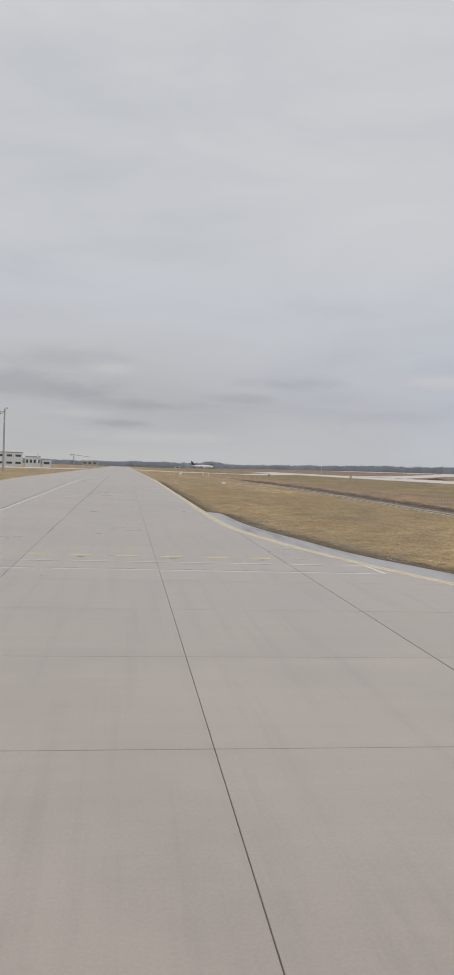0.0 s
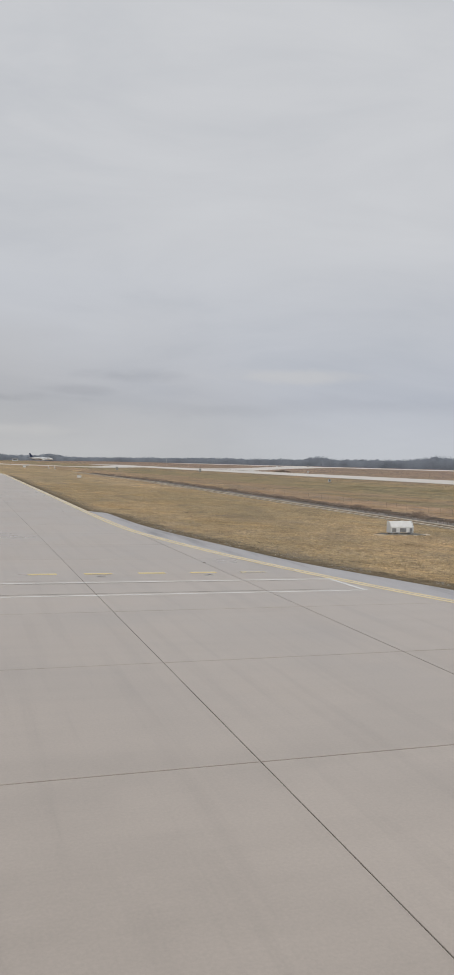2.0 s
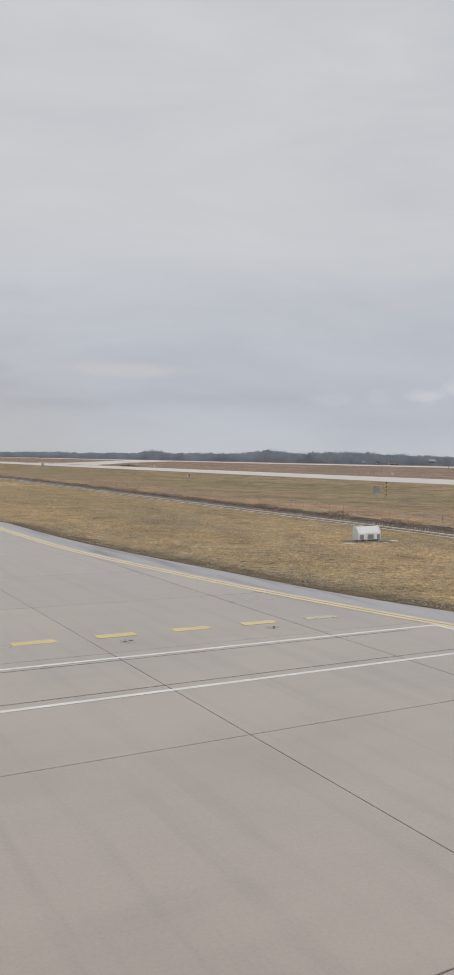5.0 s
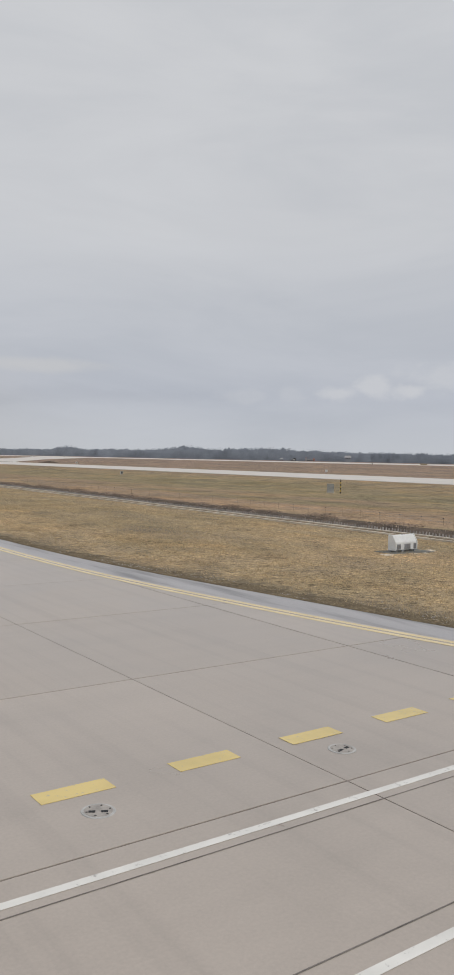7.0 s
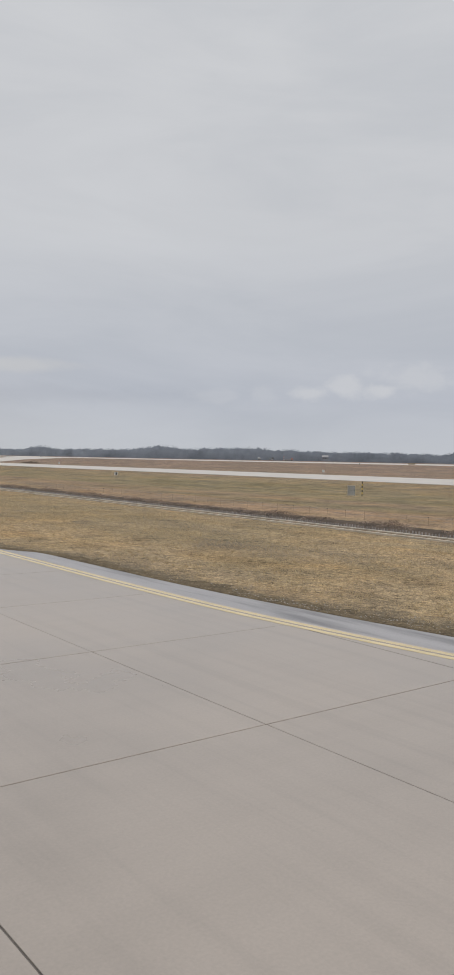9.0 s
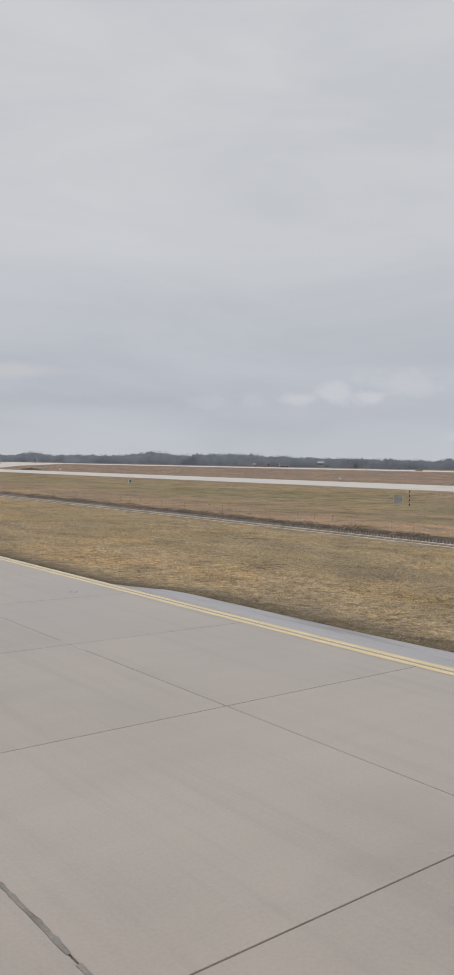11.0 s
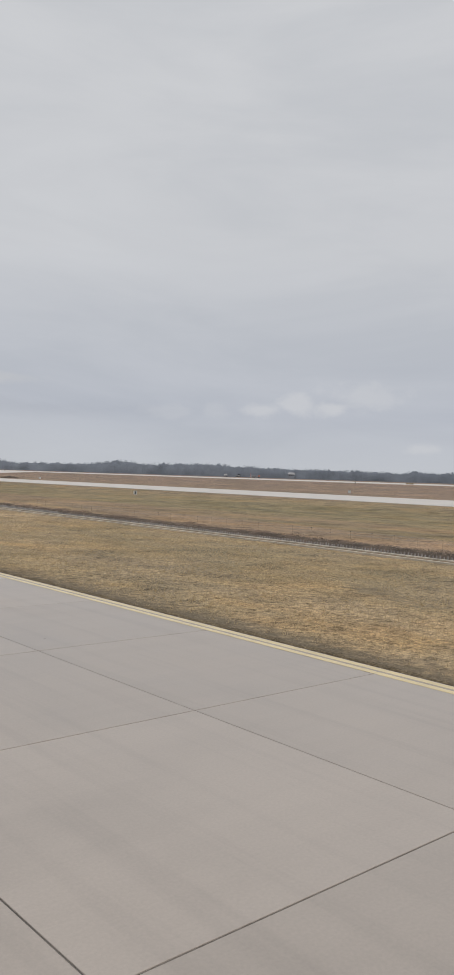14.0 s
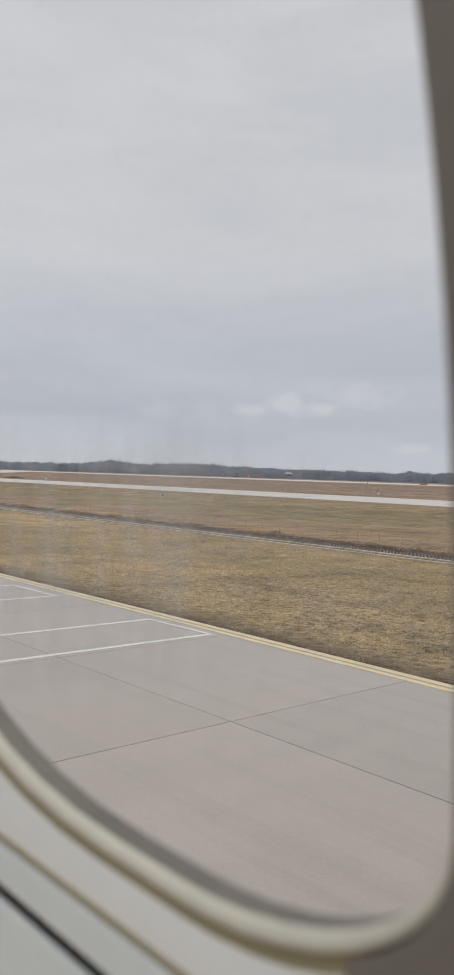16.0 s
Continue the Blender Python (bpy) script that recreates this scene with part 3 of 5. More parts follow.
def build_ditch():
    ditch = empty("drainage_ditch", pose(31.7, 75, -1.15))
    tagged(ditch, "dark drainage ditch lined with short concrete ribs", "ditch", kind="structure")
    inv = ditch.matrix_basis.inverted()

    def bank(y):
        return 34.0 + 0.35 * noise.noise(Vector((1, y * 0.4, 2)))
    lining = strip("ditch_lining", lambda y: 31.0, bank, steps(-40, 240, 1.0), lambda x, y: fall(y) + (-1.11 if x < 32 else -0.40), M_SOIL, thick=0.1)
    lining.parent, lining.matrix_parent_inverse = ditch, inv
    sill = strip("sill", lambda y: 30.35, lambda y: 30.75, steps(-40, 240, 4), lambda x, y: fall(y) - 0.46, M_RIB, thick=0.4)
    sill.parent, sill.matrix_parent_inverse = ditch, inv
    bm = bmesh.new()
    add_box(bm, -0.045, -0.035, 0, 0.045, 0.035, 0.22)
    for vert in bm.verts:
        if vert.co.z > 0.15:
            vert.co.x *= 0.6
            vert.co.y *= 0.7
    first = part("rib", bm, M_RIB, ditch)
    rib_mesh = first.data
    bpy.data.objects.remove(first)
    rng = random.Random(5)
    for i in range(300):
        rib = new("rib", rib_mesh)
        rib.parent, rib.matrix_parent_inverse = ditch, inv
        rib.matrix_basis = pose(30.55 + rng.uniform(-0.03, 0.03), 46.0 + 0.24 * i, -0.5 + rng.uniform(-0.04, 0.02), rng.uniform(-5, 5), 8 + rng.uniform(-6, 6), rng.uniform(-9, 9))
    bm = bmesh.new()
    for i in list(range(-350, 0)) + list(range(300, 420)):
        y = 46.0 + 0.24 * i
        add_box(bm, 30.5, y - 0.04, -0.5 + fall(y), 30.6, y + 0.04, -0.26 + fall(y))
    rest = part("rib_row", bm, M_RIB)
    rest.parent, rest.matrix_parent_inverse = ditch, inv
    tagged(rest, kind="stuff")
    return ditch


build_ditch()


def build_brush():
    """Dead weeds in low heaps along the ditch's far lip."""
    rng = random.Random(11)
    verts, faces = [], []
    for i in range(90000):
        y = rng.uniform(20, 215)
        thick = noise.noise(Vector((0, y * 0.28, 7))) + 0.6 * noise.noise(Vector((3, y * 0.9, 1))) + 0.45
        if rng.random() > thick:
            continue
        off = rng.gauss(0, 0.45)
        x = 34.1 + off
        top = 0.30 * max(0.1, min(1.2, thick)) * max(0.15, 1 - off * off * 1.1)
        z = ground_z(max(x, 34.2), y) - 0.05 + rng.random() * top
        s = rng.uniform(0.025, 0.075)
        o = len(verts)
        for k in range(3):
            verts.append((x + rng.uniform(-s, s), y + rng.uniform(-s, s), z + rng.uniform(-s, s)))
        faces.append((o, o + 1, o + 2))
    return tagged(mesh("ditch_brush", verts, faces, M_BRUSH), "dead brown weeds heaped along the lip of the ditch", "weeds", kind="stuff")


build_brush()


def build_fence_post(y):
    x = 36.8
    post = empty("fence_post", pose(x, y, ground_z(x, y), 0, 0, 0))
    tagged(post, "thin weathered wire-fence post beyond the ditch", "fence post", "wire fence posts")
    part("stake", tube((0, 0, -0.1), (0, 0, 0.55), 0.012, 0.010, 6), M_BRUSH, post)
    part("insulator", tube((-0.05, 0, 0.5), (0.02, 0, 0.5), 0.018, 0.018, 6), M_DARK, post)
    return post


first_post = build_fence_post(48.0)
for i in range(1, 46):
    y = 48.0 + 1.9 * i
    copy_thing(first_post, pose(36.8, y, ground_z(36.8, y), 1.5 * math.sin(i * 2.3), 2 * math.sin(i * 1.7), 0))
for h in (0.28, 0.5):
    wire = part("fence_wire", tube((36.75, 48, -0.42 + h), (36.75, 133.5, -0.42 + h), 0.006, 0.006, 5), M_STEEL)
    tagged(wire, "thin steel wire strung between the fence posts", "fence wire", "fence wires")

# ---- markings on the taxiway ----
PAINT = 0.004


def paint(name, left, right, ys, mat, z=PAINT):
    return on_taxiway(strip(name, left, right, ys, lambda x, y: z + fall(y), mat, thick=0.003))


paint("edge_line_border", lambda y: yellow(y) - 0.05, lambda y: yellow(y) + 0.05, steps(-30, 150, 1), M_BORDER, PAINT - 0.001)
for off in (-0.14, 0.14):
    paint("edge_line", lambda y: yellow(y) + off - 0.088, lambda y: yellow(y) + off + 0.088, steps(-30, 150, 1) + steps(160, 430, 15), M_EDGE_YELLOW)
for off in (0.4, 0.7):
    paint("edge_line", lambda y: LEFT_EDGE + off - 0.075, lambda y: LEFT_EDGE + off + 0.075, steps(-30, 390, 15), M_EDGE_YELLOW)
paint("centre_line", lambda y: -9.6 + 0.004 * max(0, y - 30) - 0.075, lambda y: -9.6 + 0.004 * max(0, y - 30) + 0.075, steps(-30, 330, 10), M_WHITE)


def crossing(y0, y1, x0, xa, xb, wide=0.10):
    """A white road-crossing box: two lines across, closed at its end."""
    for yy, xx in ((y0, xa), (y1, xb)):
        bm = box(x0, yy - wide / 2, PAINT - 0.003, xx, yy + wide / 2, PAINT)
        on_taxiway(part("crossing_line", bm, M_WHITE))
    d = Vector((xb - xa, y1 - y0, 0)).normalized()
    nrm = Vector((d.y, -d.x, 0)) * 0.065
    p, q = Vector((xa, y0, PAINT + 0.001)) - d * wide / 2, Vector((xb, y1, PAINT + 0.001)) + d * wide / 2
    v4 = [p - nrm, p + nrm, q + nrm, q - nrm]
    on_taxiway(mesh("crossing_end", [*v4, *(c - Vector((0, 0, 0.003)) for c in v4)],
                    [(0, 1, 2, 3), (4, 7, 6, 5), (0, 4, 5, 1), (1, 5, 6, 2), (2, 6, 7, 3), (3, 7, 4, 0)], M_WHITE))


crossing(22.33, 24.60, -20, 7.92, 7.82)
crossing(75.25, 77.5, -20, 4.12, 4.05, 0.15)
crossing(81.9, 84.4, -20, 3.95, 3.9, 0.15)
for yy in (22.62, 24.42):
    on_taxiway(part("saw_cut", box(-19, yy - 0.007, PAINT - 0.003, 6.9, yy + 0.007, PAINT - 0.001), M_CUT))



def build_smears():
    """Old sealant spread in ragged runs along one lane joint, and two fresh short runs on another."""
    x = -W
    y = 36.0
    while y < 190:
        long = 1.2 + 4.5 * abs(noise.noise(Vector((y * 0.37, 4, 0))))
        if noise.noise(Vector((y * 0.21, 9, 0))) > -0.28:
            paint("sealant_smear", lambda v: x - 0.02 - 0.03 * abs(noise.noise(Vector((v * 2.7, 1, 0)))) - 0.01 * noise.noise(Vector((v * 9, 1, 0))),
                  lambda v: x + 0.02 + lerp(v, [(60, 0.06), (70, 0.26)]) * abs(noise.noise(Vector((v * 1.3, 6, 0)))) + 0.02 * noise.noise(Vector((v * 9, 6, 0))), steps(y, y + long, 0.08), M_RUBBER, PAINT - 0.001)
        y += long + 0.15
    for y0, y1 in ((50.05, 50.4), (49.35, 49.9)):
        paint("fresh_sealant", lambda v: -0.018, lambda v: 0.018, steps(y0, y1, 0.1), M_FRESH)


build_smears()
DASH = 1.725
for k in range(-11, 5):
    x1 = -0.67 + DASH * k
    on_taxiway(part("dash", box(x1 - 0.81, 26.23, PAINT - 0.003, x1 + 0.07, 26.53, PAINT), M_YELLOW if k < 4 else M_FADED))


def build_light(x, y):
    """A round inset light: rim, sunk plate, prisms and bolts."""
    base = empty("inset_light", pose(x, y, 0.0, 0, 0, 12))
    tagged(base, "round steel inset taxiway light set in the concrete", "inset light", "inset lights along the dashed line")
    bm = bmesh.new()
    bmesh.ops.create_cone(bm, cap_ends=True, segments=28, radius1=0.182, radius2=0.176, depth=0.006, matrix=Matrix.Translation((0, 0, 0.003)))
    part("rim", bm, M_RING, base)
    bm = bmesh.new()
    bmesh.ops.create_cone(bm, cap_ends=True, segments=24, radius1=0.152, radius2=0.148, depth=0.004, matrix=Matrix.Translation((0, 0, 0.0065)))
    part("plate", bm, M_LAMP, base)
    for px in (-0.065, 0.065):
        part("lens", box(px - 0.035, -0.05, 0.005, px + 0.035, -0.005, 0.013, 0.002), M_DARK, base)
    for i in range(6):
        a = i * math.pi / 3 + 0.3
        part("bolt", tube((0.125 * math.cos(a), 0.125 * math.sin(a), 0.005), (0.125 * math.cos(a), 0.125 * math.sin(a), 0.011), 0.012, sides=6), M_DARK, base)
    return base


one = build_light(0.68, 25.79)
for k in (-3, -2, -1, 1):
    copy_thing(one, pose(0.68 + 2 * DASH * k, 25.79, 0, 0, 0, 12 + 40 * k))

# ---- equipment in the grass ----


def profile_prism(pts, x0, x1):
    """A prism along x over a closed (y, z) profile."""
    bm = bmesh.new()
    a = [bm.verts.new((x0, y, z)) for y, z in pts]
    b = [bm.verts.new((x1, y, z)) for y, z in pts]
    bm.faces.new(a[::-1])
    bm.faces.new(b)
    for i in range(len(pts)):
        j = (i + 1) % len(pts)
        bm.faces.new((a[i], a[j], b[j], b[i]))
    bmesh.ops.recalc_face_normals(bm, faces=bm.faces)
    return bm


def build_equipment_box():
    """White equipment housing with a sloped roof, louvres and feet."""
    z0 = -0.27
    base = empty("equipment_box", pose(20.42, 42.95, z0, 0, 0, 6))
    tagged(base, "white metal equipment housing with grey louvres on the grass", "equipment box")
    bm = profile_prism([(0.0, 0.10), (0.0, 0.43), (0.17, 0.71), (0.22, 0.74), (0.34, 0.74), (0.38, 0.70), (0.38, 0.10)], 0.05, 1.58)
    bmesh.ops.bevel(bm, geom=bm.edges[:], offset=0.014, segments=2, affect="EDGES")
    part("body", bm, M_BOX, base)
    for x0, x1 in ((0.0, 0.045), (1.585, 1.63)):
        bm = profile_prism([(-0.02, 0.08), (-0.02, 0.44), (0.16, 0.735), (0.21, 0.77), (0.36, 0.77), (0.40, 0.73), (0.40, 0.08)], x0, x1)
        bmesh.ops.bevel(bm, geom=bm.edges[:], offset=0.01, segments=1, affect="EDGES")
        part("end_panel", bm, M_BOX, base)
    for x0, x1 in ((0.12, 0.40), (0.68, 1.10), (1.36, 1.54)):
        lou = part("louvre", box(x0, -0.016, 0.13, x1, 0.004, 0.36, 0.004), M_LOUVRE, base, "grey ventilation louvre")
        for i in range(6):
            zz = 0.15 + i * 0.034
            part("slat", box(x0 + 0.02, -0.028, zz, x1 - 0.02, -0.012, zz + 0.016), M_STEEL, lou)
    part("roof_seam", box(0.80, 0.21, 0.738, 0.84, 0.35, 0.752, 0.004), M_BOX, base)
    for x in (0.12, 0.56, 1.45):
        for y in (0.03, 0.27):
            part("foot", box(x, y, -0.05, x + 0.11, y + 0.08, 0.11, 0.008), M_LOUVRE, base)
    return base


build_equipment_box()
pad = part("equipment_pad", box(19.95, 42.55, -0.45, 22.55, 43.75, -0.262, 0.02), M_PAD)
tagged(pad, "weathered concrete pad under the equipment housing", "concrete pad")
for i, (px, py, pw, pd) in enumerate(((19.2, 42.3, 0.6, 0.42), (22.65, 42.9, 0.4, 0.3), (20.85, 42.2, 0.26, 0.22), (21.6, 42.25, 0.24, 0.2))):
    cover = part("pit_cover", box(px, py, -0.45, px + pw, py + pd, -0.262, 0.012), M_KERB)
    tagged(cover, "pale concrete pit cover beside the equipment housing", "pit cover", "pit covers")


def build_cabinet():
    x, y = 68.3, 98.8
    z = ground_z(x, y)
    base = empty("control_cabinet", pose(x, y, z, 0, 0, -38))
    tagged(base, "small grey roadside control cabinet on a concrete plinth", "cabinet")
    part("body", box(0, 0, 0.12, 0.9, 0.4, 1.22, 0.02), M_CABINET, base)
    part("roof", box(-0.05, -0.06, 1.22, 0.95, 0.46, 1.28, 0.015), M_CABINET, base)
    part("plinth", box(-0.08, -0.1, -0.15, 0.98, 0.5, 0.12, 0.01), M_KERB, base)
    for dx in (0.03, 0.46):
        door = part("door", box(dx, -0.025, 0.18, dx + 0.41, 0.002, 1.18, 0.008), M_CABINET, base)
        part("handle", box(dx + 0.34, -0.05, 0.62, dx + 0.37, -0.02, 0.78, 0.004), M_DARK, door)
    return base


build_cabinet()


def build_marker_post(x, y):
    z = ground_z(x, y)
    base = empty("marker_post", pose(x, y, z))
    tagged(base, "slim marker post banded in black and yellow", "marker post")
    for i in range(7):
        h0 = -0.1 if i == 0 else i * 0.26
        part("band", tube((0, 0, h0), (0, 0, (i + 1) * 0.26), 0.06, 0.06, 10), (M_DARK, M_SIGN_YELLOW)[i % 2] if i < 6 else M_DARK, base)
    part("cap", tube((0, 0, 1.82), (0, 0, 1.86), 0.066, 0.05, 10), M_DARK, base)
    return base


build_marker_post(69.6, 97.6)


def build_runway_sign(x, y, turn, wide, high, mat, legs=0.25):
    z = ground_z(x, y)
    base = empty("airfield_sign", pose(x, y, z, 0, 0, turn))
    part("panel", box(-wide / 2, -0.08, legs, wide / 2, 0.08, legs + high, 0.03), mat, base)
    part("frame_top", box(-wide / 2 - 0.03, -0.1, legs + high, wide / 2 + 0.03, 0.1, legs + high + 0.05, 0.01), M_STEEL, base)
    for sx in (-0.35, 0.35):
        part("leg", tube((sx * wide, 0, -0.1), (sx * wide, 0, legs), 0.035), M_STEEL, base)
    return base


tagged(build_runway_sign(136.4, 172.4, -45, 0.6, 0.6, M_BOX, 0.12), "small white marker box on legs beyond the parallel taxiway", "airfield sign")
tagged(build_runway_sign(136.2, 316.5, -30, 0.8, 0.6, M_BOX, 0.1), "white marker box low over the grass beyond the parallel taxiway", "airfield sign")
tagged(build_runway_sign(228.9, 584.7, -22, 1.5, 0.9, M_BOX, 0.1), "wide white marker board by the curved link taxiway", "airfield sign")
tagged(build_runway_sign(259.8, 596.5, -24, 0.9, 1.3, M_CABINET, 0.3), "tall grey back of a sign at the runway's edge", "airfield sign")
tagged(build_runway_sign(291.5, 708.6, -22, 0.9, 1.3, M_CABINET, 0.3), "tall grey sign back far along the runway's edge", "airfield sign")
position_sign = tagged(build_runway_sign(79.0, 174.9, -26, 0.62, 0.60, M_BOX, 0.12), "pale sign box with a dark face panel in the grass", "airfield sign")
part("face_panel", box(-0.10, -0.095, 0.22, 0.20, -0.07, 0.66, 0.005), M_DARK, position_sign, "dark face panel")
tagged(build_runway_sign(58, 330, -20, 0.9, 1.2, M_CABINET), "dark airfield sign standing in the far grass", "airfield sign")
tagged(build_runway_sign(84.7, 301.3, -20, 0.8, 1.2, M_CABINET), "narrow dark airfield sign standing in the grass", "airfield sign")
tagged(build_runway_sign(17.5, 150, -8, 0.8, 0.42, M_BOX, 0.08), "white airfield marker board low over the grass", "airfield sign")
tagged(build_runway_sign(19, 296, -8, 1.0, 0.6, M_BOX), "small white marker board far along the grass", "airfield sign")
tagged(build_runway_sign(257, 244, -52, 2.9, 0.6, M_OCHRE, 0.3), "long low ochre sign board near the runway", "airfield sign")
tagged(build_runway_sign(245.0, 261.3, -48, 0.35, 0.7, M_CABINET, 0.2), "small dark marker board in the grass before the runway", "airfield sign")
for x, y, tall in ((144.6, 595.3, 4.6),):
    pole = empty("wind_pole", pose(x, y, ground_z(x, y)))
    tagged(pole, "thin pale pole standing in the far grass", "pole")
    part("shaft", tube((0, 0, -0.3), (0, 0, tall), 0.16, 0.12, 10), M_FACADE, pole)
    part("tip", tube((0, 0, tall), (0, 0, tall + 0.3), 0.2, 0.2, 10), M_BOX, pole)


def build_mound(x, y, turn, long, wide, high):
    """A low heap of dark spoil, ragged on top."""
    verts, faces = [], []
    nu, nv = 36, 10
    for i in range(nu + 1):
        for j in range(nv + 1):
            u, w = 2 * i / nu - 1, 2 * j / nv - 1
            h = max(0.0, 1 - u * u) * max(0.0, 1 - w * w) * (1 + 0.5 * noise.noise(Vector((u * 5, w * 2, 3))))
            verts.append((u * long / 2, w * wide / 2, high * h - 0.12))
    for i in range(nu):
        for j in range(nv):
            o = i * (nv + 1) + j
            faces.append((o, o + nv + 1, o + nv + 2, o + 1))
    ob = mesh("spoil_mound", verts, faces, M_SOIL)
    ob.matrix_basis = pose(x, y, ground_z(x, y), 0, 0, turn)
    return tagged(ob, "low heap of dark soil beside the link taxiway", "soil heap")


build_mound(127, 322, -22, 9, 4, 0.8)

for i in range(2):
    x, y = 28.0 + 2.6 * i, 300 + 4 * i
    pole = empty("slanted_pole", pose(x, y, ground_z(x, y), 0, -20, 0))
    tagged(pole, "slanted white warning pole in the grass", "pole", "slanted white poles")
    part("shaft", tube((0, 0, -0.3), (0, 0, 1.7), 0.11, 0.10, 10), M_BOX, pole)
    part("tip", tube((0, 0, 1.7), (0, 0, 1.85), 0.10, 0.04, 10), M_RED, pole)

# ---- distant woods, buildings and vehicles ----


def build_woods():
    """A belt of bare winter trees: trunk, dense crown and a fringe of twigs each."""
    rng = random.Random(21)
    verts, faces, normals = [], [], []

    def facet(p, q, r, out_way):
        o = len(verts)
        turn = (q - p).cross(r - p).dot(out_way) < 0
        verts.extend((p, r, q) if turn else (p, q, r))
        normals.extend([out_way] * 3)
        faces.append((o, o + 1, o + 2))

    def height(a10):
        """The belt's height along its length: taller to the east, with stands of old trees."""
        lump = noise.noise(Vector((a10 * 0.021, 0, 0))) * 0.5 + noise.noise(Vector((a10 * 0.075, 5, 0))) * 0.6
        grown = 10.0 + 9.5 * min(1.0, max(0.0, (a10 - 90) / 250))
        for at, wide, more in ((60, 9, 3.5), (240, 9, 3.6), (325, 13, 6.0), (356, 8, 3.0), (376, 9, 4.0), (391, 9, 4.5), (412, 6, 2.5)):
            grown += more * math.exp(-((a10 - at) / wide) ** 2)
        return 1.25 * grown * (1 + 0.24 * lump)

    for a10 in range(-160, 860):
        az = radians(a10 / 10)
        for row in range(3):
            d = 1500 + row * 30 + rng.uniform(-24, 24)
            x, y = d * math.sin(az) + rng.uniform(-3, 3), d * math.cos(az) + rng.uniform(-3, 3)
            h = height(a10) * rng.uniform(0.70, 0.99) - 1.0 * (row == 0)
            z = 0.0054 * x - 0.0052 * y - 1.0
            rx = rng.uniform(4.2, 8.0)
            base = Vector((x, y, z))
            facet(base + Vector((-0.3, 0, 0)), base + Vector((0.3, 0, 0)), base + Vector((0, 0, h * 0.8)), Vector((-math.sin(az), -math.cos(az), 0)))

            def crown(t, a, k):
                """A point of the crown's hull at height t and bearing a, and its outward way."""
                wide = k * rx * math.sqrt(max(0.0, 1 - (max(0.0, t - 0.22) / 0.78) ** 2))
                flat = Vector((math.cos(a), math.sin(a), 0))
                return base + flat * wide + Vector((0, 0, h * t)), Vector((-math.sin(az) + 0.3 * flat.x, -math.cos(az) + 0.3 * flat.y, 0.35 + 0.5 * t)).normalized()
            # twigs round it, finer towards the top
            for i in range(140):
                t = rng.random() ** 0.6
                p, way = crown(t * 0.97, rng.uniform(0, 6.283), 1.05 * math.sqrt(rng.random()))
                s = rng.uniform(0.45, 1.0) * (1.2 - 0.4 * t)
                facet(*(p + Vector((rng.uniform(-s, s), rng.uniform(-s, s), rng.uniform(-s, s))) for k in range(3)), way)
    # the dense undergrowth and lower boughs: three uneven banks, one behind the other
    for bank in range(3):
        ridge = []
        for k in range(3400):
            a10 = -160 + k * 0.3
            az = radians(a10 / 10)
            d = 1512 + bank * 30 + 6 * noise.noise(Vector((k * 0.07, bank, 0)))
            x, y = d * math.sin(az), d * math.cos(az)
            z = 0.0054 * x - 0.0052 * y - 1.0
            bough = noise.noise(Vector((k * 0.055, bank * 7, 1))) + 0.9 * noise.noise(Vector((k * 0.21, bank * 7, 2)))
            top = 0.93 * height(a10) * (0.81 + 0.05 * bank + 0.17 * bough) + rng.uniform(-1.0, 0.7)
            way = Vector((-math.sin(az), -math.cos(az), 0.55)).normalized()
            back = Vector((math.sin(az), math.cos(az), 0))
            ridge.append((Vector((x, y, z)), Vector((x, y, z + top)) + back * 3, Vector((x, y, z + top * 0.9)) + back * 12, way))
        for (p, q, r, m), (p2, q2, r2, m2) in zip(ridge, ridge[1:]):
            facet(p, p2, q, m)
            facet(p2, q2, q, m)
            facet(q, q2, r, Vector((0, 0, 1)))
            facet(q2, r2, r, Vector((0, 0, 1)))
    woods = mesh("far_woods", verts, faces, M_HAZED_TWIG)
    woods.data.normals_split_custom_set_from_vertices(normals)
    return tagged(woods, "long belt of bare winter trees, hazed grey, along the horizon", "woods", kind="stuff")


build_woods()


def polar(az, d):
    a = radians(az)
    return -1.25 + d * math.sin(a), -5.4 + d * math.cos(a)


